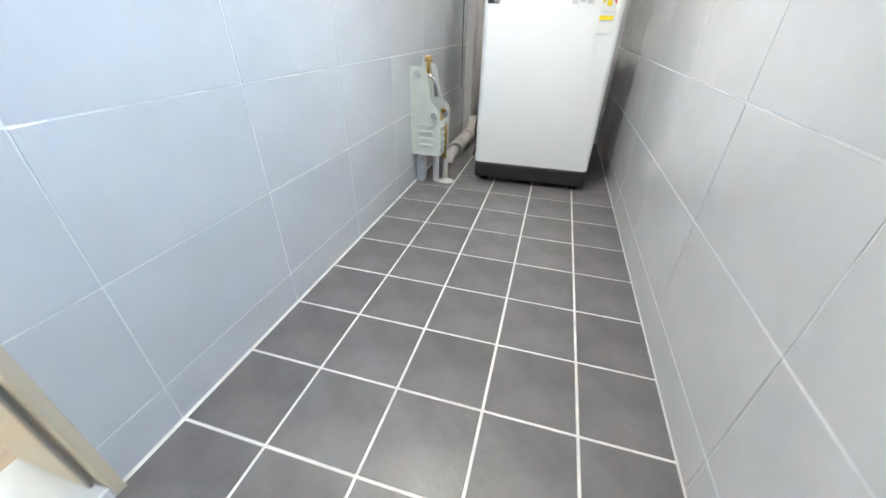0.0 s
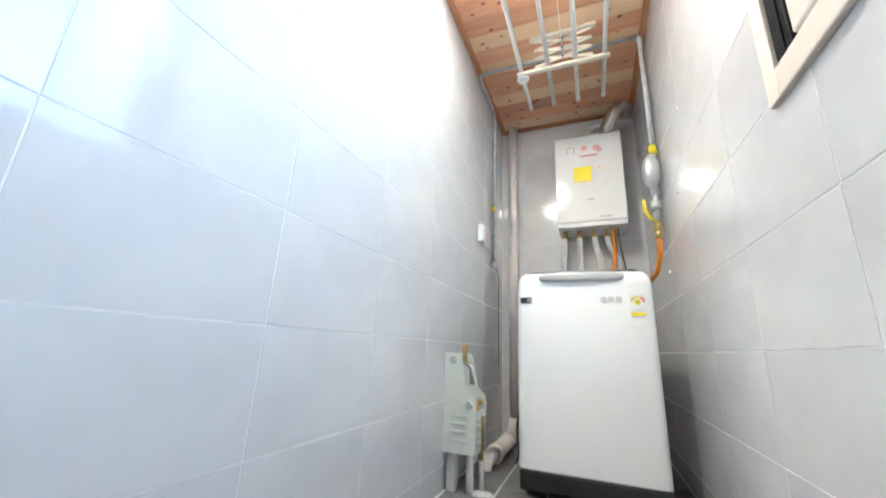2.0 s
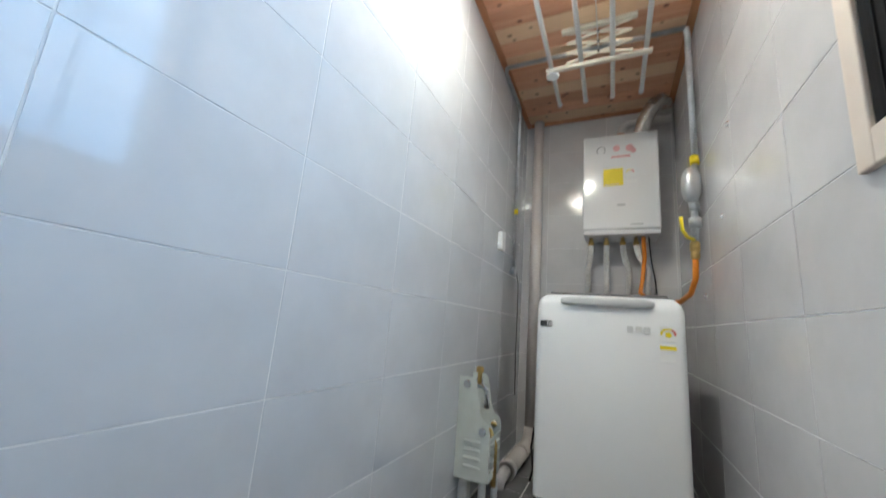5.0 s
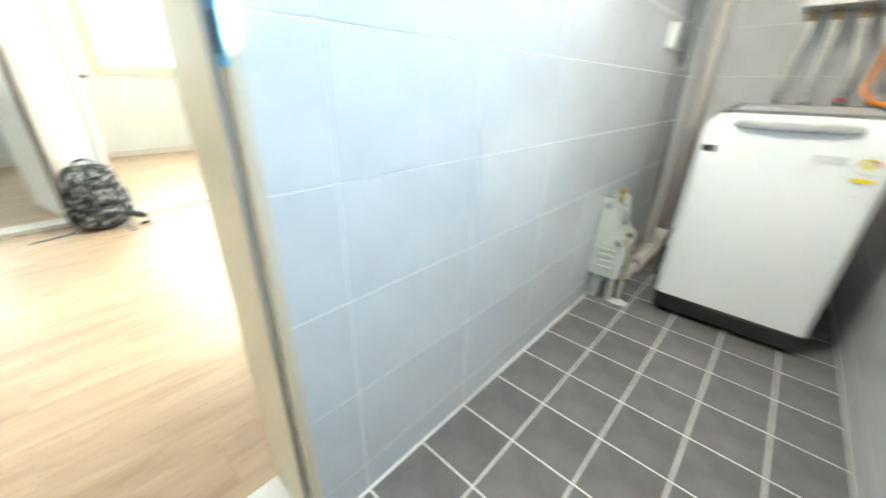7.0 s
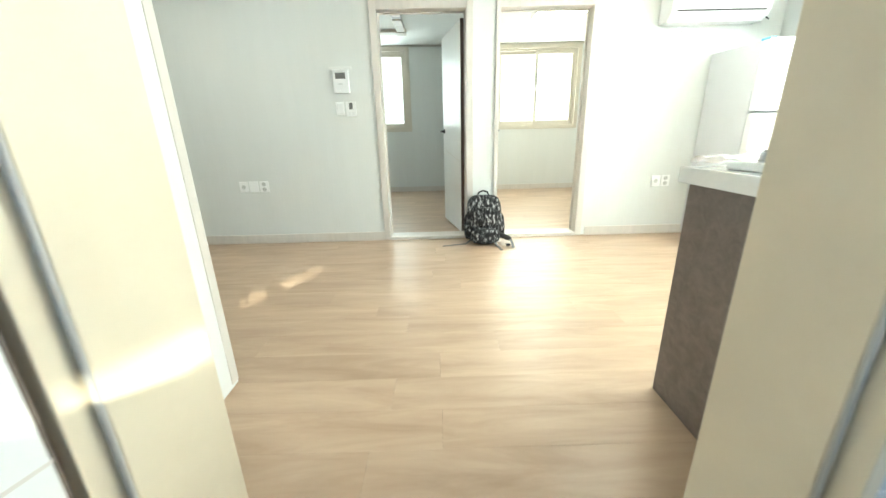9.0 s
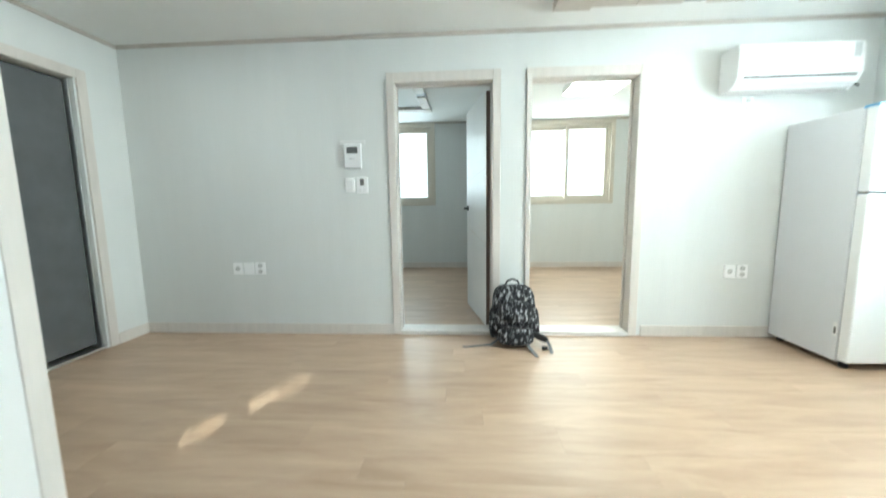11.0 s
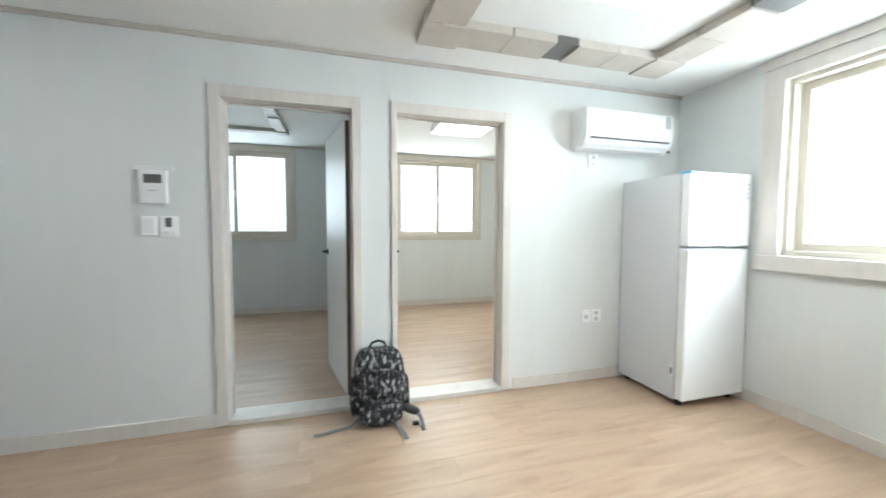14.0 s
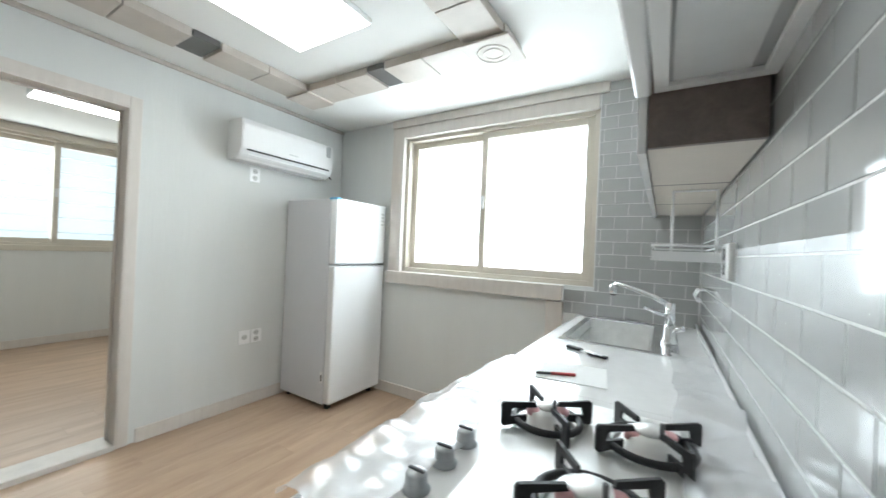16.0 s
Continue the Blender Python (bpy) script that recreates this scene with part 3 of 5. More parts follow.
s.box(x0 - 0.004, x0 + 0.008, DY0 - 0.065, DY0 - 0.012, 0, DZ + 0.065, 0.003).box(x0 - 0.004, x0 + 0.008, DY1 + 0.012, DY1 + 0.065, 0, DZ + 0.065, 0.003).box(x0 - 0.004, x0 + 0.008, DY0 - 0.012, DY1 + 0.012, DZ + 0.012, DZ + 0.065, 0.003)
part("casing", s, M["beige"], d)
part("sill", Shape().box(x0, x1, DY0 - 0.012, DY1 + 0.012, -0.03, 0.03, 0.004), M["white"], d, "white threshold")

# white door leaf by the doorway, seen on leaving the utility room
d = leaf("door_bathroom", (LX1 - 0.02, -1.10, 0), 180 + 1, 0.84, 2.0, "white door standing open into the living room", 1, False)
part("stile", Shape().box(-1.625, -1.58, -1.102, -1.091, 0.03, 1.99, 0.002), M["beige"], d)

# dark glass door
d = thing("glass_door", (-2.6, LY0, 0), "dark tinted glass sliding door in a beige frame", "sliding door", "", "structure")
s = frame_boxes("y", LY0 - 0.13, 0.145, -3.555, -1.665, -0.0, 2.095, 0.07, False, 0.004)
part("frame", s, M["beige"], d)
s = Shape()
for k in range(3):
    s.box(-3.485 + 0.012 * k, -3.479 + 0.012 * k, LY0 - 0.11 + 0.03 * k, LY0 - 0.09 + 0.03 * k, 0, 2.02, 0.001)
s.box(-3.485, -1.735, LY0 - 0.12, LY0 - 0.006, 0, 0.02, 0.003)
part("track", s, M["steel"], d, "thin metal tracks")
part("pane", Shape().box(-3.45, -2.55, LY0 - 0.075, LY0 - 0.065, 0.045, 2.01), M["dark_glass"], d, "dark tinted glass")
part("pane", Shape().box(-2.56, -1.735, LY0 - 0.105, LY0 - 0.095, 0.045, 2.01), M["dark_glass"], d, "dark tinted glass")


def sliding_window(name, axis, at, out, hole, label, mid, colour, casing=0.055, glass="frost", front=0):
    """Two frosted sashes in a frame; at: inner wall face, out: +1 or -1, the way outdoors."""
    a0, a1, z0, z1 = hole
    c = (a0 + a1) / 2
    d = thing(name, (at, c, z0) if axis == "x" else (c, at, z0), label, "window", "", "structure")

    def bars(d0, d1, p0, p1, q0, q1, w, bevel=0.003):
        lo, hi = sorted((at + out * d0, at + out * d1))
        return frame_boxes(axis, lo, hi - lo, p0, p1, q0, q1, w, True, bevel)

    part("frame", bars(0.03, 0.15, a0, a1, z0, z1, 0.035), colour, d)
    if casing:
        part("casing", bars(-0.014, 0.03, a0 - casing, a1 + casing, z0 - casing, z1 + casing, casing + 0.006), colour, d)
    for k, (p0, p1) in enumerate(((a0 + 0.035, mid + 0.025), (mid - 0.025, a1 - 0.035))):
        d0 = 0.05 + (0.045 if k == front else 0.0)
        sash = part("sash", bars(d0, d0 + 0.035, p0, p1, z0 + 0.035, z1 - 0.035, 0.05), colour, d)
        lo, hi = sorted((at + out * (d0 + 0.015), at + out * (d0 + 0.020)))
        s = Shape()
        q = (p0 + 0.048, p1 - 0.048, z0 + 0.083, z1 - 0.083)
        s.box(lo, hi, q[0], q[1], q[2], q[3]) if axis == "x" else s.box(q[0], q[1], lo, hi, q[2], q[3])
        pane = part("pane", s, M[glass], sash, "bright frosted pane")
        pane.visible_shadow = False
    lo, hi = sorted((at + out * 0.045, at + out * 0.03))
    s = Shape()
    z = (z0 + z1) / 2
    s.box(lo, hi, mid - 0.012, mid + 0.012, z - 0.05, z + 0.05, 0.003) if axis == "x" else s.box(mid - 0.012, mid + 0.012, lo, hi, z - 0.05, z + 0.05, 0.003)
    part("latch", s, M["white"], d)
    return d


M["win_frame"] = mat("window_frame", (0.60, 0.55, 0.47), 0.4, vary=0.03, scale=5, bump=0.04)
sliding_window("window_1", "y", LY1, 1, WIN_K, "wide beige framed sliding window with frosted panes", -2.31, M["win_frame"], 0.0)
sliding_window("window_2", "x", BX, -1, WIN_1, "beige framed bedroom window with frosted panes", -1.45, M["win_frame"], glass="frost_clear")
sliding_window("window_3", "x", BX, -1, WIN_2, "beige framed bedroom window with frosted panes", 1.545, M["win_frame"], glass="frost_clear")
# kitchen window surround: casing on the living side, apron below
s = Shape()
s.box(-3.18, -3.055, LY1 - 0.016, LY1 + 0.03, 1.0, 2.32, 0.003).box(-3.055, -1.48, LY1 - 0.016, LY1 + 0.03, 2.23, 2.32, 0.003)
s.box(-3.18, -1.42, LY1 - 0.03, LY1 + 0.03, 2.32, LZ - 0.002, 0.003)
s.box(-3.18, -1.66, LY1 - 0.045, LY1 + 0.03, 0.965, 1.068, 0.004)
s.box(-1.77, -1.66, LY1 - 0.022, LY1, 0.085, 0.955, 0.003)
structure("trim_kitchen_window", s, M["beige"], "beige window surround and sill", "trim")

# utility window: beige casing, black screen rail at the sides and top, cream sashes, frosted panes behind bars
d = thing("window_4", (UX1, 0.36, 1.1), "window with cream sashes, a black screen rail and frosted panes", "window", "", "structure")
a0, a1, z0, z1 = WIN_U
s = Shape().box(UX1 - 0.014, UX1, a0 - 0.045, a0 - 0.001, z0 - 0.062, z1 + 0.035, 0.003).box(UX1 - 0.014, UX1, a1 + 0.001, a1 + 0.048, z0 - 0.062, z1 + 0.035, 0.003)
s.box(UX1 - 0.014, UX1, a0 - 0.001, a1 + 0.001, z0 - 0.062, z0 - 0.001, 0.003).box(UX1 - 0.014, UX1, a0 - 0.001, a1 + 0.001, z1 + 0.001, z1 + 0.035, 0.003)
part("casing", s, M["cream_pale"], d, "beige timber casing")
s = Shape()
for y0, y1 in ((a0, a0 + 0.06), (a1 - 0.06, a1)):
    s.box(UX1 - 0.008, UX1 + 0.03, y0, y1, z0, z1, 0.004)
    s.box(UX1 - 0.012, UX1 - 0.0075, y0 + 0.018, y0 + 0.034, z0 + 0.002, z1 - 0.05, 0.002)
s.box(UX1 - 0.008, UX1 + 0.03, a0 + 0.06, a1 - 0.06, z1 - 0.05, z1, 0.004)
part("screen_rail", s, M["frame_black"], d, "black metal screen rail")
part("frame", frame_boxes("x", UX1 + 0.076, 0.09, a0, a1, z0, z1, 0.045), M["cream_pale"], d)
for k, (p0, p1) in enumerate(((a0 + 0.061, 0.385), (0.345, a1 - 0.061))):
    dx = 0.04 - 0.046 * k
    sash = part("sash", frame_boxes("x", UX1 + dx, 0.035, p0, p1, z0 + 0.02, z1 - 0.055, 0.075 if k else 0.06, True, 0.006), M["cream_pale"], d)
    pane = part("pane", Shape().box(UX1 + dx + 0.015, UX1 + dx + 0.02, p0 + 0.055, p1 - 0.055, z0 + 0.075, z1 - 0.11), M["frost_clear"], sash, "frosted pane with a blue tint")
    pane.visible_shadow = False
g = thing("window_bars", (UX1 + 0.2, 0.36, 1.1), "grey security bars outside the window", "window bars", "", "structure")
for k in range(6):
    y = a0 + 0.11 + 0.235 * k
    part("bar", Shape().tube([(UX1 + 0.20, y, z0 - 0.02), (UX1 + 0.20, y, z1 + 0.02)], 0.011, 8), M["galv"], g)
for k in range(4):
    z = z0 + 0.12 + 0.31 * k
    part("bar", Shape().tube([(UX1 + 0.218, a0 - 0.02, z), (UX1 + 0.218, a1 + 0.02, z)], 0.009, 8), M["galv"], g)

# eave: added slab, its slanted edge blocks the high sun from the window
structure("eave", Shape().prism([(UX1 + 0.21, -2.5), (UX1 + 6.0, -2.5), (UX1 + 6.0, -0.26), (UX1 + 0.26, 2.93), (UX1 + 0.21, 2.93)], 0.08, Matrix.Translation((0, 0, 2.42))), M["white"], "added white roof slab cut to let in only a sliver of sun", "eave")
for name, hole in (("window_bars", WIN_1), ("window_bars", WIN_2)):
    g = thing(name, (BX - 0.17, hole[0], hole[2]), "thin security bars outside the bedroom window", "window bars", "", "structure")
    for k in range(6):
        z = hole[2] + 0.16 + 0.18 * k
        part("bar", Shape().tube([(BX - 0.175, hole[0] - 0.02, z), (BX - 0.175, hole[1] + 0.02, z)], 0.008, 6), M["galv"], g)

# bright outdoors behind the frosted panes
for name, material, b in (
    ("backdrop_kitchen", "sky_white", (-4.2, -0.6, LY1 + 0.42, LY1 + 0.43, 0.2, 3.6)),
    ("backdrop_bedrooms", "sky_pale", (BX - 0.46, BX - 0.45, -3.4, 3.4, 0.2, 3.4)),
    ("backdrop_utility", "sky_blue", (UX1 + 0.40, UX1 + 0.41, 1.07, 3.2, 0.4, 2.4)),
):
    structure(name, Shape().box(*b), M[material], "bright hazy daylight outdoors", "backdrop")
# added wall, sloped to narrow the sunlight that reaches the utility window
structure("wall_outdoor", Shape().prism([(-6.0, -0.45), (6.0, -0.45), (6.0, 3.766), (-2.5, 0.451), (-6.0, 0.451)], 0.1, Matrix(((0, 0, 1, UX1 + 1.2), (1, 0, 0, 0), (0, 1, 0, 0), (0, 0, 0, 1)))), M["sill_stone"], "added outdoor wall whose sloping top cuts off the low sun", "wall")
structure("ground", Shape().box(-60, 60, -60, 60, -0.5, -0.45), M["grout_floor"], "pale concrete ground outdoors", "ground")


# ---- utility room: things ----
def label_plate(parent, name, material, x0, x1, z0, z1, y, thick=0.0012, label=""):
    return part(name, Shape().box(x0, x1, y - thick, y, z0, z1), material, parent, label)


def words(parent, text, size, m, material, name="lettering"):
    """Raised print in the built-in font, turned into a mesh."""
    cu = bpy.data.curves.new(name, "FONT")
    cu.body, cu.size, cu.extrude = text, size, 0.0004
    tmp = bpy.data.objects.new(name, cu)
    me = bpy.data.meshes.new_from_object(tmp)
    bpy.data.objects.remove(tmp)
    me.transform(m)
    me.materials.append(material)
    return part(name, me, material, parent)


FRONT = pose(0, 0, 0, 90, 0, 0)   # print that faces towards -y

# washing machine
w = thing("washing_machine", (-0.03, 2.22, 0), "white top-loading washing machine with a black base on floor tiles", "washing machine")
x0, x1, yf, yb = -0.313, 0.255, 1.945, 2.50
b = bmesh.new()
bmesh.ops.create_cube(b, size=1)
for v in b.verts:
    v.co = Vector((x0 + (v.co.x + 0.5) * (x1 - x0), yf + (v.co.y + 0.5) * (yb - yf), 0.105 + (v.co.z + 0.5) * 0.835))
side = [e for e in b.edges if abs(e.verts[0].co.z - e.verts[1].co.z) > 0.5]
bmesh.ops.bevel(b, geom=side, offset=0.03, segments=4, affect="EDGES", profile=0.5)
top = [e for e in b.edges if min(v.co.z for v in e.verts) > 0.93]
bmesh.ops.bevel(b, geom=top, offset=0.07, segments=6, affect="EDGES", profile=0.5)
for v in b.verts:
    u = (v.co.x - x0) / (x1 - x0) - 0.5
    if v.co.y < yf + 0.05:
        v.co.y -= 0.012 * (1 - 4 * u * u)
    if v.co.z > 0.85 and v.co.y > yf + 0.2:
        v.co.z += 0.03
for f in b.faces:
    f.smooth = True
body = part("cabinet", Shape().take(b), M["appliance"], w, "glossy white steel cabinet")
body.data.set_sharp_from_angle(angle=radians(40))
part("base", Shape().box(x0 + 0.006, x1 - 0.006, yf - 0.004, yb - 0.01, 0.022, 0.105, 0.012, 3), M["black"], w, "black plastic base")
for px in (x0 + 0.05, x1 - 0.05):
    for py in (yf + 0.05, yb - 0.06):
        part("foot", Shape().lathe((px, py, -0.008), [(0.024, 0), (0.024, 0.014), (0.015, 0.016), (0.015, 0.034)], 16), M["black"], w)
part("handle_recess", Shape().pillow((0.36, 0.05, 0.042), (-0.03, yf + 0.004, 0.906), 4.0, 6), M["hood"], w, "grey pocket handle under the lid")
part("lid", Shape().box(x0 + 0.05, x1 - 0.05, yf + 0.075, yb - 0.16, 0.94, 0.951, 0.004, 2), M["grey_panel"], w, "grey glass lid")
part("control_panel", Shape().box(x0 + 0.03, x1 - 0.03, yb - 0.15, yb - 0.02, 0.94, 0.953, 0.004, 2), M["appliance"], w, "low white control panel")
yp = yf - 0.0035
label_plate(w, "badge", M["black"], -0.293, -0.243, 0.79, 0.815, yp - 0.001, label="small black badge")
words(w, "10", 0.024, Matrix.Translation((-0.268, yp - 0.003, 0.794)) @ FRONT, M["white"])
e = label_plate(w, "energy_label", M["paper"], 0.163, 0.221, 0.768, 0.826, yp - 0.002, label="paper energy label with a coloured arc")
for k in range(9):
    a = math.pi * (0.08 + 0.84 * k / 8)
    c = Vector((0.192 - 0.024 * math.cos(a), yp - 0.0035, 0.79 + 0.024 * math.sin(a)))
    part("arc_mark", Shape().box(-0.005, 0.005, -0.0006, 0.0006, -0.003, 0.003, 0, 1, Matrix.Translation(c) @ pose(0, 0, 0, 0, 90 - math.degrees(a), 0)), M["red"] if k > 5 else M["yellow"], e)
part("star", Shape().lathe((0.192, yp - 0.0045, 0.792), [(0.012, 0), (0.008, 0.001)], 5, "Y"), M["yellow"], e)
label_plate(w, "yellow_label", M["yellow"], 0.163, 0.217, 0.736, 0.75, yp - 0.002)
label_plate(w, "barcode_label", M["paper"], 0.163, 0.213, 0.69, 0.722, yp - 0.002)
for k in range(3):
    label_plate(w, "print_bar", M["outlet"], 0.05 + 0.03 * k, 0.072 + 0.03 * k, 0.79 + 0.006 * (k % 2), 0.816, yp - 0.0015)

# boiler with its pipes
boiler = b = thing("boiler", (0.047, 2.78, 1.38), "white wall-hung gas boiler with printed labels and pipes", "boiler")
x0, x1, yf, yb, z0, z1 = -0.17, 0.265, 2.66, 2.90, 1.385, 2.055
part("case", Shape().box(x0, x1, yf, yb, z0 + 0.03, z1, 0.012, 3), M["gloss_white"], b)
part("bottom_trim", Shape().box(x0 + 0.004, x1 - 0.004, yf + 0.004, yb, z0, z0 + 0.028, 0.006, 2), M["gloss_white"], b)
part("bracket", Shape().box(x0 + 0.02, x1 - 0.02, yb - 0.002, UY1 - 0.002, 1.5, 1.54), M["galv"], b)
label_plate(b, "yellow_label", M["yellow"], -0.048, 0.066, 1.735, 1.85, yf - 0.001, label="yellow notice")
for k in range(3):
    label_plate(b, "print_bar", M["beige"], -0.04 + 0.03 * k, -0.018 + 0.03 * k, 1.742, 1.748, yf - 0.0022)
e = label_plate(b, "gauge_label", M["paper"], 0.075, 0.135, 1.79, 1.845, yf - 0.001)
for k in range(5):
    a = math.pi * (0.1 + 0.8 * k / 4)
    part("arc_mark", Shape().box(-0.005, 0.005, -0.0006, 0.0006, -0.003, 0.003, 0, 1, Matrix.Translation((0.105 - 0.02 * math.cos(a), yf - 0.003, 1.815 + 0.02 * math.sin(a))) @ pose(0, 0, 0, 0, 90 - math.degrees(a), 0)), M["red"] if k > 2 else M["yellow"], e)
label_plate(b, "white_label", M["paper"], 0.075, 0.145, 1.745, 1.77, yf - 0.001)
g = Shape()
g.tube([(-0.06 + 0.026 * math.cos(a), yf - 0.0015, 1.985 + 0.026 * math.sin(a)) for a in (math.radians(-50 + 28 * k) for k in range(11))], 0.0016, 6, True)
part("ring_mark", g, M["black"], b)
for k, (px, pz, r) in enumerate(((0.03, 1.99, 0.022), (0.105, 1.985, 0.024), (0.125, 1.965, 0.018))):
    part("flower_print", Shape().lathe((px, yf - 0.0016, pz), [(r, 0), (r, 0.0012)], 7, "Y"), M["pink"], b)
for k in range(7):
    label_plate(b, "print_bar", M["red"], -0.0 + 0.016 * k, 0.011 + 0.016 * k, 1.925, 1.936, yf - 0.001)
label_plate(b, "print_bar", M["hood"], 0.03, 0.075, 1.60, 1.612, yf - 0.001)
label_plate(b, "print_bar", M["hood"], 0.10, 0.17, 1.475, 1.484, yf - 0.001)
for px, drift, hose in ((-0.125, -0.02, "insul"), (-0.035, 0.0, "insul"), (0.06, 0.03, "insul"), (0.135, 0.06, "insul")):
    n = part("brass_nut", Shape().lathe((px, 2.76, 1.33), [(0.014, 0), (0.018, 0.004), (0.018, 0.03), (0.012, 0.034), (0.012, 0.06)], 6), M["brass"], b)
    part("pipe", Shape().tube([(px, 2.76, 1.335), (px + 0.2 * drift, 2.765, 1.27), (px + drift, 2.78, 1.18), (px + drift, 2.80, 1.10), (px + drift, 2.80, 1.02)], 0.017, 10), M[hose], b, "pale insulated pipe")
    v = part("valve", Shape().lathe((px + drift, 2.80, 0.97), [(0.013, 0), (0.02, 0.01), (0.02, 0.05), (0.014, 0.06)], 10), M["chrome"], b)
    part("valve_tail", Shape().tube([(px + drift, 2.80, 0.98), (px + drift, 2.80, 0.92), (px + drift, UY1 - 0.01, 0.90)], 0.011, 8), M["chrome"], v)
part("red_handle", Shape().box(0.07, 0.11, 2.765, 2.785, 0.985, 1.0, 0.004), M["red"], b)
part("gas_hose", Shape().tube([(0.175, 2.75, 1.385), (0.178, 2.75, 1.25), (0.165, 2.76, 1.12), (0.15, 2.74, 1.04), (0.19, 2.70, 0.985), (0.26, 2.62, 0.97), (0.315, 2.48, 0.97), (0.34, 2.35, 1.0), (0.345, 2.25, 1.06), (0.345, 2.228, 1.15)], 0.0125, 10), M["orange"], b, "orange gas hose")
part("cable", Shape().tube([(0.205, 2.76, 1.385), (0.215, 2.78, 1.25), (0.24, 2.84, 1.12), (0.25, 2.9, 1.05)], 0.004, 6), M["black"], b)
arc = [(0.06, 2.80, 2.055), (0.06, 2.80, 2.13)] + [(0.06 + 0.06 * (1 - math.cos(a)), 2.80, 2.13 + 0.06 * math.sin(a)) for a in (math.radians(22.5 * k) for k in range(1, 5))] + [(0.36, 2.80, 2.19)]
part("intake_pipe", Shape().tube(arc, 0.026, 14), M["steel"], b, "bent steel intake pipe")
part("collar", Shape().lathe((0.06, 2.80, 2.05), [(0.034, 0), (0.034, 0.02), (0.028, 0.024), (0.028, 0.07)], 16), M["copper"], b)
pts = [(0.165, 2.74, 2.05), (0.18, 2.73, 2.11), (0.21, 2.715, 2.18), (0.245, 2.70, 2.24), (0.285, 2.71, 2.28), (0.32, 2.76, 2.285), (0.335, 2.84, 2.27)]
fine = []
for p, q in zip(pts, pts[1:]):
    fine += [Vector(p).lerp(Vector(q), k / 10) for k in range(10)]
s = Shape()
for k in range(len(fine) - 1):
    s.tube([fine[k], fine[k + 1]], 0.043 + 0.004 * (k % 2), 14, False)
part("exhaust_duct", s, M["foil"], b, "crinkled foil exhaust duct")

# waste pipe in the corner
p = thing("waste_pipe", (-0.50, 2.85, 0), "pale PVC waste pipe running up the corner", "pipe")
part("pipe", Shape().tube([(-0.50, 2.85, 0.1), (-0.50, 2.85, UZ - 0.016)], 0.036, 18), M["pipe_pink"], p)
part("elbow", Shape().tube([(-0.50, 2.85, 0.14), (-0.50, 2.84, 0.09), (-0.505, 2.80, 0.05), (-0.51, 2.72, 0.042), (-0.51, 2.5, 0.04), (-0.51, 2.30, 0.04)], 0.042, 16), M["pipe_pink"], p)
for y in (2.30, 2.62):
    part("collar", Shape().tube([(-0.51, y, 0.041), (-0.51, y + 0.05, 0.041)], 0.047, 16), M["pipe_pink"], p)
part("branch", Shape().tube([(-0.51, 2.33, 0.04), (-0.515, 2.24, 0.04), (-0.52, 2.2, 0.02), (-0.52, 2.19, -0.008)], 0.03, 14), M["pipe_pink"], p)
d = thing("drain_hose", (-0.4, 2.3, 0), "thin black hose behind the washing machine", "hose")
part("hose", Shape().tube([(-0.36, 2.42, 0.32), (-0.39, 2.40, 0.26), (-0.40, 2.38, 0.16), (-0.385, 2.36, 0.06), (-0.40, 2.36, 0.003)], 0.006, 8), M["black"], d)

# tap cover: folded sheet-metal box with louvres, over a tap
c = thing("tap_cover", (-0.5, 1.9, 0.15), "grey-green sheet metal tap cover with louvres on the tiled wall", "tap cover")
outline = [(-0.603, 0.155), (-0.47, 0.155), (-0.458, 0.167), (-0.458, 0.345), (-0.466, 0.375), (-0.49, 0.39), (-0.505, 0.42), (-0.525, 0.535), (-0.54, 0.552), (-0.603, 0.552)]
for y in (1.80, 1.965):
    pl = part("side_plate", Shape().prism(outline, 0.003, Matrix.Translation((0, y + 0.003, 0)) @ FRONT), M["cover"], c)
    for k in range(4):
        z = 0.205 + 0.032 * k
        part("louvre", Shape().pillow((0.075, 0.012, 0.013), (-0.53, y - 0.001, z), 3, 4), M["cover"], pl)
    for px, pz in ((-0.565, 0.522), (-0.487, 0.345)):
        part("knob", Shape().lathe((px, y - 0.012, pz), [(0.014, 0), (0.017, 0.003), (0.017, 0.009), (0.012, 0.013)], 16, "Y"), M["chrome"], pl)
fp = part("front_plate", Shape().box(-0.461, -0.458, 1.803, 1.962, 0.155, 0.32), M["cover"], c)
for k in range(4):
    for y in (1.845, 1.92):
        part("louvre", Shape().pillow((0.011, 0.05, 0.013), (-0.456, y, 0.195 + 0.032 * k), 3, 4), M["cover"], fp)
t = thing("tap", (-0.56, 1.88, 0.5), "brass and chrome water tap behind the cover", "tap")
part("body", Shape().tube([(-0.604, 1.88, 0.51), (-0.53, 1.88, 0.51), (-0.505, 1.88, 0.49), (-0.50, 1.88, 0.42)], 0.012, 10), M["chrome"], t)
part("stem", Shape().tube([(-0.54, 1.88, 0.51), (-0.54, 1.88, 0.575)], 0.01, 10), M["brass"], t)
part("cap", Shape().lathe((-0.54, 1.88, 0.565), [(0.016, 0), (0.018, 0.006), (0.018, 0.02), (0.010, 0.026)], 10), M["brass"], t)
part("lower_valve", Shape().tube([(-0.604, 1.89, 0.33), (-0.48, 1.89, 0.33), (-0.46, 1.89, 0.28), (-0.46, 1.89, 0.12)], 0.012, 10), M["brass"], t)
d = thing("pipe_stub", (-0.5, 1.88, 0), "white pipe ends and plaster round the floor below the tap", "pipe")
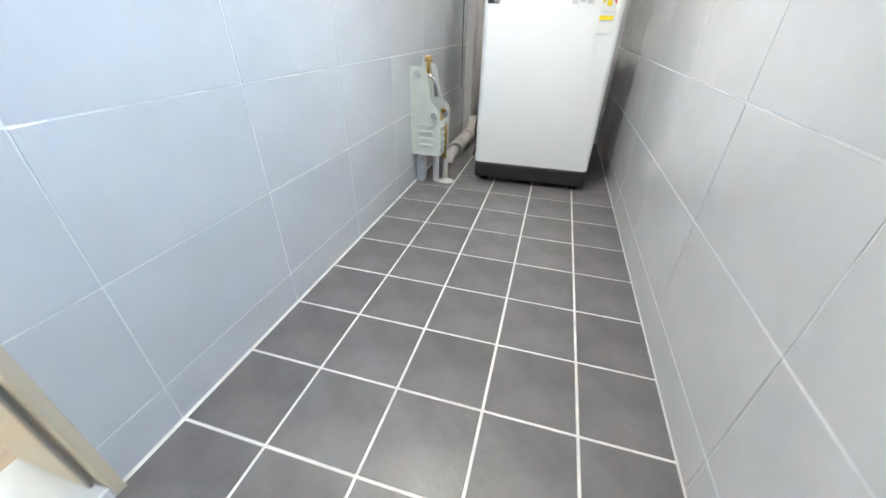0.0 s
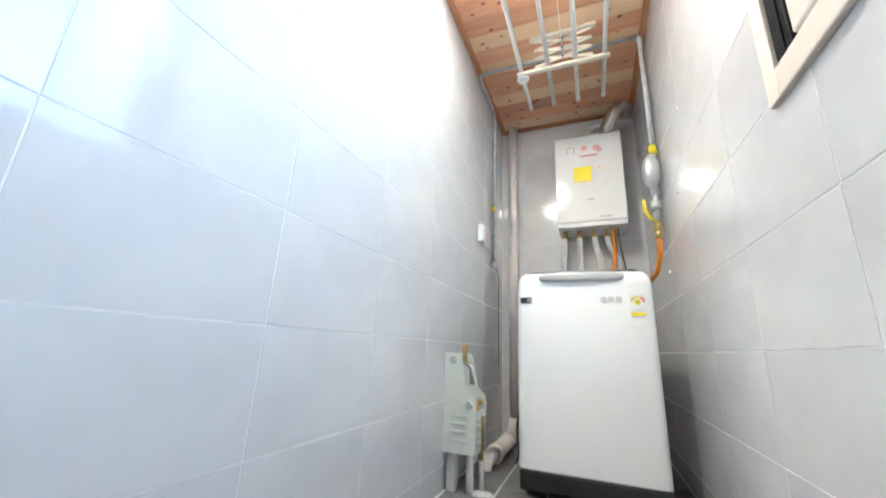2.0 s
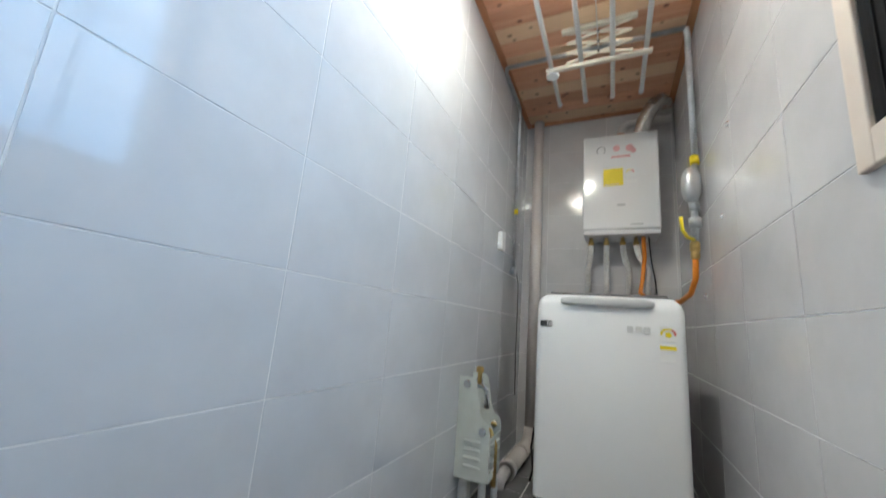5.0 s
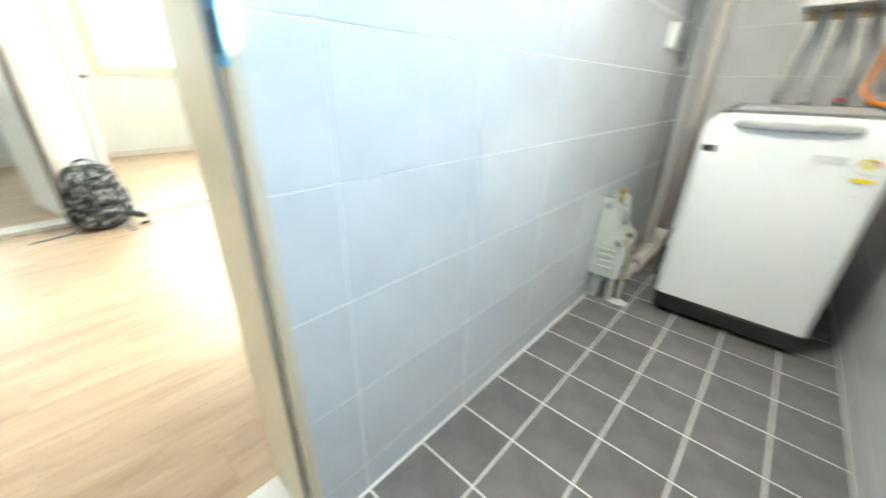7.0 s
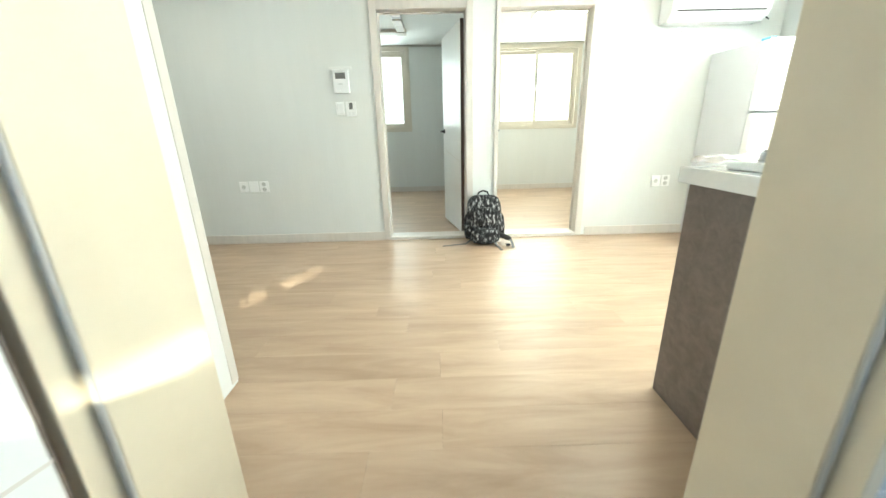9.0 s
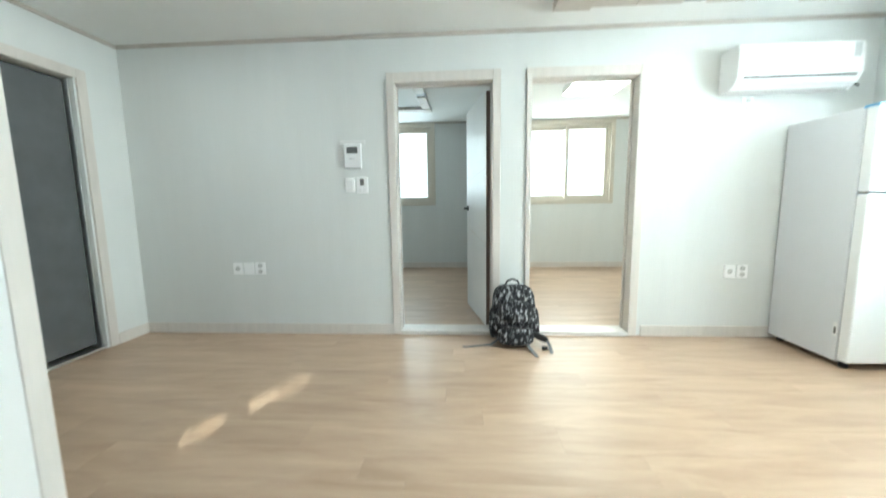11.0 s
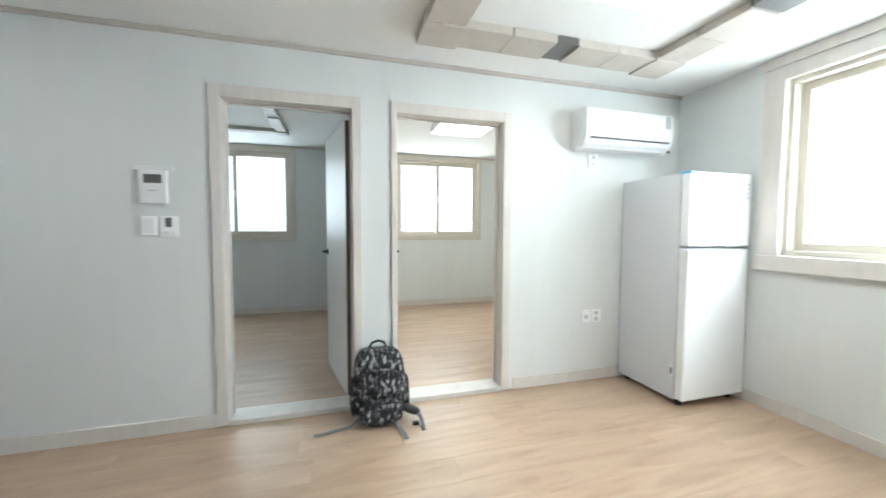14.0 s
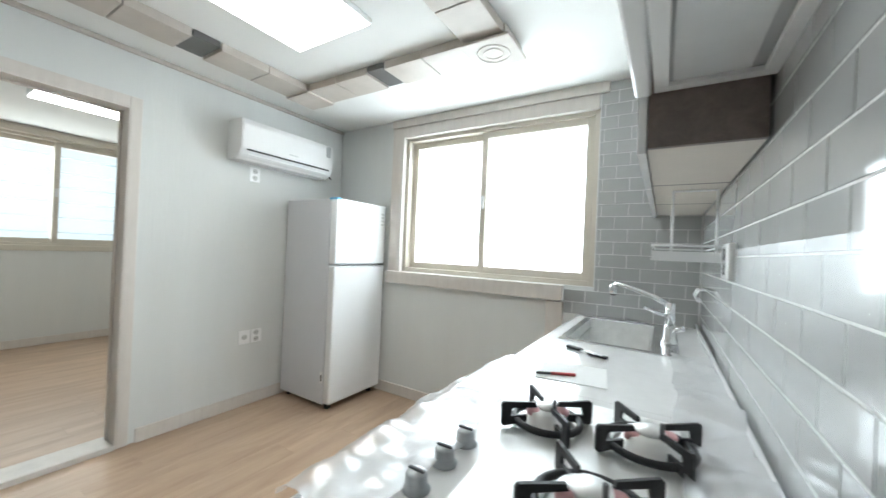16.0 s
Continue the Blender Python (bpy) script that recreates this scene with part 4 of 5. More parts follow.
part("pipe", Shape().tube([(-0.50, 1.87, -0.008), (-0.50, 1.87, 0.15)], 0.016, 10), M["pvc"], d)
part("pipe", Shape().tube([(-0.46, 1.91, -0.008), (-0.46, 1.91, 0.15)], 0.014, 10), M["steel"], d)
part("wrap", Shape().pillow((0.045, 0.055, 0.15), (-0.575, 1.86, 0.07), 4.0, 6), M["insul"], d, "torn white wrapping")
part("wrap", Shape().pillow((0.09, 0.07, 0.014), (-0.45, 1.88, -0.001), 2.6, 6), M["insul"], d)

# conduits
g = thing("conduit", (-0.1, 2.16, 2.3), "grey metal conduit along the ceiling and down both walls", "conduit")
part("ceiling_run", Shape().tube([(-0.575, 2.16, 2.325), (0.345, 2.16, 2.325)], 0.0125, 10), M["galv"], g)
part("left_run", Shape().tube([(-0.575, 2.16, 2.325), (-0.588, 2.2, 2.32), (-0.588, 2.52, 2.315), (-0.588, 2.57, 2.30), (-0.588, 2.59, 2.25), (-0.588, 2.59, 1.14)], 0.011, 10), M["galv"], g)
part("right_run", Shape().tube([(0.345, 2.16, 2.325), (0.357, 2.19, 2.30), (0.357, 2.20, 2.22), (0.357, 2.185, 1.62)], 0.014, 10), M["galv"], g)
for px, py, pz in ((-0.596, 2.59, 2.22), (-0.596, 2.59, 1.33), (0.372, 2.21, 2.2)):
    part("clip", Shape().box(px - 0.008, px + 0.01, py - 0.022, py + 0.022, pz - 0.012, pz + 0.012, 0.003), M["chrome"], g)
part("yellow_band", Shape().tube([(-0.588, 2.59, 1.52), (-0.588, 2.59, 1.555)], 0.0135, 10), M["yellow"], g)
part("elbow", Shape().tube([(-0.588, 2.59, 1.16), (-0.588, 2.585, 1.13), (-0.59, 2.54, 1.12)], 0.016, 10), M["galv"], g)
part("wire", Shape().tube([(-0.57, 2.6, 1.12), (-0.565, 2.63, 1.05), (-0.57, 2.66, 0.9), (-0.575, 2.68, 0.6), (-0.575, 2.7, 0.35)], 0.003, 6), M["black"], g)
d = thing("detector_box", (-0.585, 2.3, 1.3), "small white plastic box on the tiled wall", "box")
part("box", Shape().box(-0.604, -0.572, 2.25, 2.31, 1.205, 1.315, 0.006, 2), M["white"], d)
part("cable", Shape().tube([(-0.588, 2.28, 1.207), (-0.586, 2.32, 1.2), (-0.588, 2.44, 1.21), (-0.59, 2.56, 1.22)], 0.004, 6), M["galv"], d)

# gas meter cock
g = thing("gas_valve", (0.34, 2.33, 1.4), "grey gas regulator with a yellow lever and brass fitting", "gas valve")
part("pipe", Shape().tube([(0.352, 2.30, 1.72), (0.35, 2.32, 1.55), (0.347, 2.335, 1.40), (0.345, 2.345, 1.33)], 0.014, 10), M["galv"], g)
part("yellow_band", Shape().tube([(0.354, 2.295, 1.69), (0.352, 2.30, 1.73)], 0.019, 12), M["yellow"], g)
part("regulator", Shape().lathe((0.315, 2.30, 1.60), [(0.03, 0), (0.042, 0.008), (0.042, 0.03), (0.028, 0.045), (0.0, 0.046)], 20, "X"), M["galv"], g)
part("dial", Shape().lathe((0.308, 2.30, 1.605), [(0.022, 0), (0.022, 0.006)], 16, "X"), M["chrome"], g)
for pz, r in ((1.55, 0.024), (1.47, 0.022), (1.39, 0.026)):
    part("fitting", Shape().tube([(0.348, 2.328, pz), (0.347, 2.33, pz + 0.045)], r, 8), M["galv"], g)
part("lever", Shape().tube([(0.345, 2.34, 1.335), (0.31, 2.30, 1.34), (0.29, 2.285, 1.37), (0.285, 2.28, 1.43)], 0.008, 8), M["yellow"], g, "yellow lever")
part("brass_fitting", Shape().lathe((0.345, 2.348, 1.245), [(0.014, 0), (0.019, 0.005), (0.019, 0.03), (0.015, 0.034), (0.021, 0.04), (0.021, 0.075), (0.014, 0.09)], 8), M["brass"], g)
part("wrapping", Shape().pillow((0.08, 0.09, 0.17), (0.335, 2.30, 1.59), 2.4, 8), M["film"], g, "crumpled clear plastic wrapping")

for o in g.children:
    o.data.transform(Matrix.Translation((0, -0.12, -0.10)))
for o in boiler.children_recursive:
    if o.name.split(".")[0] in ("yellow_label", "print_bar", "gauge_label", "arc_mark", "white_label", "ring_mark", "flower_print"):
        o.data.transform(Matrix.Translation((0, 0, -0.035)))

# ceiling clothes rack
r = thing("clothes_rack", (-0.06, 1.2, 2.15), "white ceiling-hung clothes drying rack with four rods", "drying rack")
for px in (-0.287, -0.137, 0.010, 0.158):
    rod = part("rod", Shape().tube([(px, 0.18, 2.15), (px, 2.37, 2.15)], 0.0115, 12), M["white"], r)
    part("end_cap", Shape().lathe((px, 2.365, 2.15), [(0.014, 0), (0.014, 0.016), (0.009, 0.02)], 12, "Y"), M["white"], rod)
M["rack_cream"] = mat("rack_plastic", (0.76, 0.70, 0.58), 0.4, vary=0.03)
for yc in (2.03, 0.42):
    part("carrier", Shape().box(-0.315, 0.185, yc - 0.016, yc + 0.016, 2.128, 2.146, 0.006, 2), M["rack_cream"], r, "cream carrier bar")
    part("top_plate", Shape().box(-0.235, 0.125, yc - 0.04, yc - 0.012, 2.325, UZ - 0.003, 0.004, 2), M["rack_cream"], r)
    for a, c in (((-0.21, 2.325), (0.10, 2.265)), ((0.10, 2.325), (-0.21, 2.265)), ((-0.21, 2.265), (0.10, 2.205)), ((0.10, 2.265), (-0.21, 2.205)), ((-0.21, 2.205), (0.10, 2.147)), ((0.10, 2.205), (-0.21, 2.147))):
        dx, dz = c[0] - a[0], c[1] - a[1]
        n = math.hypot(dx, dz)
        m = Matrix.Translation(((a[0] + c[0]) / 2, yc - 0.02, (a[1] + c[1]) / 2)) @ pose(0, 0, 0, 0, -math.degrees(math.atan2(dz, dx)), 0)
        arm = part("scissor_arm", Shape().box(-n / 2, n / 2, -0.004, 0.004, -0.008, 0.008, 0.003, 1, m), M["rack_cream"], r)
        part("rivet", Shape().lathe(((a[0] + c[0]) / 2, yc - 0.03, (a[1] + c[1]) / 2), [(0.006, 0), (0.006, 0.012)], 8, "Y"), M["chrome"], arm)
part("pulley", Shape().lathe((-0.285, 2.06, 2.118), [(0.03, 0), (0.034, 0.004), (0.034, 0.012), (0.026, 0.016)], 18), M["white"], r)
part("cord", Shape().tube([(-0.06, 0.42, 2.20), (-0.055, 2.03, 2.20)], 0.002, 6), M["white"], r)

# round ceiling lamp, lit
l = thing("ceiling_lamp", (-0.295, 1.13, UZ), "round white ceiling lamp, lit, on cedar boards", "ceiling lamp")
part("rim", Shape().lathe((-0.295, 1.13, UZ - 0.04), [(0.118, 0), (0.12, 0.004), (0.12, 0.039)], 36), M["white"], l)
part("diffuser", Shape().lathe((-0.295, 1.13, UZ - 0.052), [(0.07, 0), (0.1, 0.004), (0.114, 0.0115)], 36), M["lamp_round"], l, "glowing white diffuser")
for k, (y, z, x) in enumerate(((1.9, 1.25, UX1), (1.75, 1.55, UX1), (2.25, 0.98, UX1))):
    d = thing("wall_hook", (x, y, z), "small chrome screw plug in the tiled wall", "hook", "wall plugs")
    part("plug", Shape().lathe((x - 0.014, y, z), [(0.004, 0), (0.010, 0.005), (0.011, 0.014)], 10, "X"), M["chrome"], d)


# ---- living room and kitchen: things ----
f = thing("fridge", (-3.54, 2.53, 0), "white two-door fridge freezer on laminate in the corner", "fridge")
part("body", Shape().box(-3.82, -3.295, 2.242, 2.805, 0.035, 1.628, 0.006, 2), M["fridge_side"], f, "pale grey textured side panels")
for z0, z1 in ((0.05, 1.110), (1.124, 1.633)):
    d = part("door", Shape().box(-3.288, -3.22, 2.238, 2.808, z0, z1, 0.012, 3), M["appliance"], f, "white door")
    part("gasket", Shape().box(-3.297, -3.287, 2.25, 2.797, z0 + 0.01, z1 - 0.01), M["hood"], d)
    part("grip", Shape().box(-3.226, -3.216, 2.28, 2.77, (z1 - 0.012 if z0 < 1 else z0 + 0.002), (z1 - 0.004 if z0 < 1 else z0 + 0.010), 0.002), M["hood"], d)
part("tape", Shape().box(-3.30, -3.218, 2.2365, 2.28, 1.62, 1.635), M["blue"], f, "blue packing tape")
part("side_label", Shape().box(-3.33, -3.305, 2.2405, 2.2418, 0.20, 0.29), M["white"], f)
part("side_mark", Shape().box(-3.325, -3.31, 2.2398, 2.2404, 0.215, 0.262), M["box_dark"], f)
for k in range(4):
    part("sticker", Shape().box(-3.2205, -3.2185, 2.745, 2.78, 1.46 + 0.03 * k, 1.475 + 0.03 * k), M["hood"], f)
for y in (2.30, 2.76):
    part("foot", Shape().lathe((-3.30, y, -0.004), [(0.025, 0), (0.025, 0.02), (0.015, 0.045)], 12), M["black"], f)
    part("foot", Shape().lathe((-3.77, y, -0.004), [(0.025, 0), (0.025, 0.02), (0.015, 0.045)], 12), M["black"], f)
part("plinth", Shape().box(-3.80, -3.31, 2.28, 2.79, 0.018, 0.048), M["black"], f)

# air conditioner
a = thing("air_conditioner", (-3.74, 2.13, 1.88), "white split air conditioner on the papered wall", "air conditioner")
outline = [(0, 0), (0.12, 0.0), (0.165, 0.025), (0.195, 0.075), (0.20, 0.24), (0.185, 0.282), (0.16, 0.29), (0, 0.29)]
m = Matrix(((1, 0, 0, WX), (0, 0, 1, 1.735), (0, 1, 0, 1.86), (0, 0, 0, 1)))
s = Shape().prism(outline, 0.815, m)
bmesh.ops.recalc_face_normals(s.bm, faces=s.bm.faces[:])
bmesh.ops.bevel(s.bm, geom=s.bm.edges[:], offset=0.006, segments=2, affect="EDGES", clamp_overlap=True)
part("case", s, M["gloss_white"], a)
part("vane", Shape().box(-0.006, 0.05, 1.79, 2.49, 0, 0.007, 0.002, 1, Matrix.Translation((WX + 0.135, 0, 1.868)) @ pose(0, 0, 0, 0, -32, 0)), M["white"], a)
part("slot", Shape().box(WX + 0.186, WX + 0.199, 1.775, 2.505, 1.921, 1.93), M["dark"], a, "dark outlet slot")
part("print_bar", Shape().box(WX + 0.199, WX + 0.2015, 2.11, 2.19, 1.965, 1.972), M["hood"], a)
for k in range(3):
    part("sticker", Shape().box(WX + 0.1985, WX + 0.2015, 2.47, 2.515, 2.035 + 0.03 * k, 2.068 + 0.03 * k), M["hood"], a)
part("drain_cable", Shape().tube([(WX + 0.10, 2.55, 1.915), (WX + 0.13, 2.56, 1.89), (WX + 0.12, 2.60, 1.87), (WX + 0.06, 2.62, 1.90), (WX + 0.01, 2.61, 1.95)], 0.005, 8), M["black"], a)
part("cable", Shape().tube([(WX + 0.12, 2.46, 1.88), (WX + 0.10, 2.56, 1.862), (WX + 0.03, 2.62, 1.87), (WX + 0.004, 2.63, 1.88)], 0.004, 8), M["white"], a)


def plate(name, y0, y1, z0, z1, label, category, group="", holes=0, rocker=False):
    p = thing(name, (WX, (y0 + y1) / 2, (z0 + z1) / 2), label, category, group)
    part("plate", Shape().box(WX, WX + 0.009, y0, y1, z0, z1, 0.004, 2), M["plate_white"], p)
    c, m2 = (y0 + y1) / 2, (z0 + z1) / 2
    if rocker:
        part("rocker", Shape().box(WX + 0.007, WX + 0.012, y0 + 0.014, y1 - 0.014, z0 + 0.014, z1 - 0.014, 0.003, 2), M["white"], p)
    for k in range(holes):
        dz = (k - (holes - 1) / 2) * 0.05
        o = part("outlet", Shape().lathe((WX + 0.006, c, m2 + dz), [(0.02, 0), (0.021, 0.004), (0.017, 0.0045)], 18, "X"), M["outlet"], p)
        for dy in (-0.0095, 0.0095):
            part("pin_hole", Shape().lathe((WX + 0.010, c + dy, m2 + dz), [(0.003, 0), (0.003, 0.001)], 8, "X"), M["dark"], o)
    return p


plate("socket", -2.128, -2.045, 0.512, 0.617, "white wall outlet plate low on the wall", "socket", "wall plates", 1)
plate("blank_plate", -2.035, -1.945, 0.512, 0.617, "blank white wall plate", "wall plate", "wall plates")
plate("socket", -1.935, -1.845, 0.512, 0.617, "white double socket low on the wall", "socket", "wall plates", 2)
plate("socket", 1.88, 1.966, 0.475, 0.582, "white socket plate beside the fridge", "socket", "wall plates", 1)
plate("socket", 1.974, 2.06, 0.475, 0.582, "white double socket beside the fridge", "socket", "wall plates", 2)
plate("socket", 1.91, 1.992, 1.735, 1.845, "white double socket under the air conditioner", "socket", "wall plates", 2)
plate("light_switch", -1.122, -1.043, 1.195, 1.308, "white light switch plate", "light switch", "", 0, True)
t = plate("thermostat", -1.032, -0.935, 1.183, 1.31, "white heating thermostat with a dark display and buttons", "thermostat")
part("display", Shape().box(WX + 0.0095, WX + 0.0115, -1.0, -0.968, 1.245, 1.30), M["box_dark"], t, "dark display")
for y in (-1.01, -0.975):
    part("button", Shape().box(WX + 0.009, WX + 0.013, y, y + 0.025, 1.195, 1.222, 0.003), M["white"], t)
v = thing("intercom", (WX, -1.047, 1.48), "white video intercom with a dark screen on its bracket", "intercom")
part("case", Shape().box(WX + 0.003, WX + 0.028, -1.119, -0.976, 1.38, 1.576, 0.008, 3), M["gloss_white"], v)
part("bracket", Shape().box(WX, WX + 0.006, -1.15, -0.95, 1.572, 1.60, 0.002), M["pvc"], v)
part("screen", Shape().box(WX + 0.0275, WX + 0.0295, -1.093, -1.005, 1.498, 1.548), M["box_dark"], v, "dark blue screen")
part("print_bar", Shape().box(WX + 0.0275, WX + 0.0287, -1.075, -1.03, 1.452, 1.459), M["hood"], v)
for y in (-1.09, -1.06):
    part("button", Shape().lathe((WX + 0.0265, y, 1.402), [(0.007, 0), (0.006, 0.003)], 12, "X"), M["white"], v)


# ceiling moulding: wrapped boxes with dark inserts round a lamp panel
def moulding_ring(name, x0, x1, y0, y1, w, z1, label, drop=0.05):
    r = thing(name, ((x0 + x1) / 2, (y0 + y1) / 2, z1), label, "ceiling moulding")

    def run(a0, a1, b0, b1, along):
        n = [0.17, 0.17, 0.085, 0.17, 0.17]
        total = sum(n)
        p, end = (a0, a1) if along == "x" else (b0, b1)
        span = end - p
        for k, q in enumerate(n):
            u = p + span * q / total
            g = 0.003
            if along == "x":
                s = Shape().box(p + g, u - g, b0, b1, z1 - drop + (0.012 if k == 2 else 0.0), z1 - 0.001, 0.004)
            else:
                s = Shape().box(a0, a1, p + g, u - g, z1 - drop + (0.012 if k == 2 else 0.0), z1 - 0.001, 0.004)
            part("insert" if k == 2 else "box", s, M["box_dark"] if k == 2 else M["box_wrap"], r, "dark grey insert" if k == 2 else "")
            p = u

    run(x0, x0 + w, y0 + w, y1 - w, "y")
    run(x1 - w, x1, y0 + w, y1 - w, "y")
    run(x0 + w, x1 - w, y1 - w, y1, "x")
    run(x0 + w, x1 - w, y0, y0 + w, "x")
    for cx in (x0, x1 - w):
        for cy in (y0, y1 - w):
            part("corner_block", Shape().box(cx - 0.01, cx + w + 0.01, cy - 0.01, cy + w + 0.01, z1 - drop - 0.012, z1 - 0.001, 0.004), M["box_wrap"], r)
    return r


moulding_ring("ceiling_moulding", -3.485, -1.80, 0.44, 2.19, 0.22, LZ, "beige boxed ceiling moulding with dark inserts round the lamp")
moulding_ring("ceiling_moulding", -6.25, -4.75, -2.05, -0.62, 0.12, LZ + 0.052, "boxed moulding on the bedroom ceiling", 0.04)
l = thing("ceiling_panel", (-2.63, 1.36, LZ), "square white ceiling lamp panel, lit", "ceiling lamp", "square lamps")
part("frame", Shape().box(-2.905, -2.355, 1.085, 1.635, LZ - 0.028, LZ - 0.001, 0.004), M["white"], l)
part("diffuser", Shape().box(-2.895, -2.365, 1.095, 1.625, LZ - 0.034, LZ - 0.027, 0.002), M["lamp"], l, "glowing diffuser")
l = thing("ceiling_panel", (-5.2, 1.35, LZ), "square white bedroom ceiling lamp, lit", "ceiling lamp", "square lamps")
part("frame", Shape().box(-5.5, -4.95, 1.02, 1.62, LZ - 0.03, LZ + 0.051, 0.006), M["white"], l)
part("diffuser", Shape().box(-5.49, -4.96, 1.03, 1.61, LZ - 0.038, LZ - 0.029, 0.002), M["lamp"], l, "glowing diffuser")
part("sticker", Shape().box(-4.9495, -4.9485, 1.45, 1.56, LZ - 0.02, LZ + 0.02), M["red"], l)
l = thing("ceiling_lamp", (-2.76, -2.0, LZ), "round white ceiling lamp, lit, on white paper", "ceiling lamp")
part("rim", Shape().lathe((-2.76, -2.0, LZ - 0.03), [(0.108, 0), (0.11, 0.004), (0.11, 0.029)], 32), M["white"], l)
part("diffuser", Shape().lathe((-2.76, -2.0, LZ - 0.038), [(0.07, 0), (0.095, 0.003), (0.104, 0.0075)], 32), M["lamp_small"], l, "glowing diffuser")
v = thing("ceiling_vent", (-1.85, 2.02, LZ), "square white ceiling extractor vent with a round grille", "ceiling vent")
part("cover", Shape().box(-2.03, -1.76, 1.93, 2.20, LZ - 0.078, LZ - 0.063, 0.006), M["box_wrap"], v)
for r0 in (0.05, 0.085):
    part("ring", Shape().tube([(-1.895 + r0 * math.cos(q), 2.065 + r0 * math.sin(q), LZ - 0.079) for q in (2 * math.pi * k / 24 for k in range(25))], 0.003, 6, False), M["beige"], v)

# backpack against the wall between the doors
M["camo"] = mat("camo_fabric", (0.16, 0.16, 0.165), 0.85, vary=0.1, scale=32, bump=0.4, fine=300)
nt = M["camo"].node_tree
br = [n for n in nt.nodes if n.type == "VALTORGB"][0]
br.color_ramp.interpolation = "CONSTANT"
br.color_ramp.elements[0].position, br.color_ramp.elements[0].color = 0.0, (0.008, 0.008, 0.010, 1)
br.color_ramp.elements[1].position, br.color_ramp.elements[1].color = 0.47, (0.035, 0.036, 0.04, 1)
for pos, c in ((0.545, 0.16), (0.60, 0.42)):
    el = br.color_ramp.elements.new(pos)
    el.color = (c, c, c * 1.02, 1)
[n for n in nt.nodes if n.type == "MAPPING"][0].inputs["Scale"].default_value = (1.0, 1.6, 0.75)
p = thing("backpack", (-3.69, 0.225, 0), "black and grey camouflage backpack standing on the floor against the wall", "backpack")
tilt = pose(0, 0, 0, 0, -8, 0)
part("main_body", Shape().pillow((0.22, 0.335, 0.455), (-3.715, 0.225, 0.222), 4.0, 12, tilt, 0.07), M["camo"], p)
part("upper_pocket", Shape().pillow((0.10, 0.235, 0.17), (-3.607, 0.228, 0.265), 3.2, 8, tilt, 0.05), M["camo"], p)
part("lower_pocket", Shape().pillow((0.13, 0.27, 0.15), (-3.585, 0.226, 0.083), 3.0, 8, tilt, 0.02), M["camo"], p)
for y in (0.065, 0.39):
    part("side_pocket", Shape().pillow((0.15, 0.06, 0.24), (-3.70, y, 0.15), 3.0, 6, tilt, 0.1), M["camo"], p)
part("handle", Shape().tube([(-3.79, 0.17, 0.435), (-3.785, 0.185, 0.468), (-3.78, 0.225, 0.482), (-3.785, 0.265, 0.468), (-3.79, 0.28, 0.435)], 0.008, 8), M["black"], p)


def ribbon(points, wide, thick=0.003):
    s = Shape()
    pts = [Vector(q) for q in points]
    for a, b2 in zip(pts, pts[1:]):
        d = b2 - a
        n = d.length
        m = Matrix.Translation((a + b2) / 2) @ d.to_track_quat("X", "Z").to_matrix().to_4x4()
        s.box(-n / 2 - 0.004, n / 2 + 0.004, -wide / 2, wide / 2, -thick / 2, thick / 2, 0, 1, m)
    return s


part("zip", Shape().tube([(-3.575, 0.115, 0.325), (-3.565, 0.17, 0.348), (-3.563, 0.228, 0.352), (-3.565, 0.285, 0.348), (-3.575, 0.34, 0.325)], 0.004, 6), M["black"], p)
part("zip", Shape().tube([(-3.545, 0.10, 0.148), (-3.53, 0.17, 0.158), (-3.528, 0.228, 0.16), (-3.53, 0.285, 0.158), (-3.545, 0.35, 0.148)], 0.004, 6), M["black"], p)
part("strap", ribbon([(-3.62, 0.09, 0.035), (-3.60, 0.04, 0.006), (-3.585, -0.05, 0.003), (-3.56, -0.15, 0.001), (-3.565, -0.175, 0.0)], 0.026), M["strap"], p, "grey webbing strap lying on the floor")
part("strap", ribbon([(-3.545, 0.30, 0.05), (-3.51, 0.325, 0.01), (-3.45, 0.345, 0.001), (-3.39, 0.352, 0.0)], 0.026), M["strap"], p, "grey webbing strap lying on the floor")
part("hip_belt", Shape().pillow((0.07, 0.14, 0.05), (-3.61, 0.415, 0.065), 2.6, 6, pose(0, 0, 0, -25, 0, 0)), M["black"], p)
part("strap", ribbon([(-3.59, 0.46, 0.05), (-3.55, 0.475, 0.02), (-3.50, 0.475, 0.001), (-3.455, 0.47, 0.0)], 0.026), M["strap"], p, "grey webbing strap lying on the floor")
part("buckle", Shape().box(-3.545, -3.515, 0.415, 0.455, 0.0, 0.018, 0.004, 2), M["black"], p)

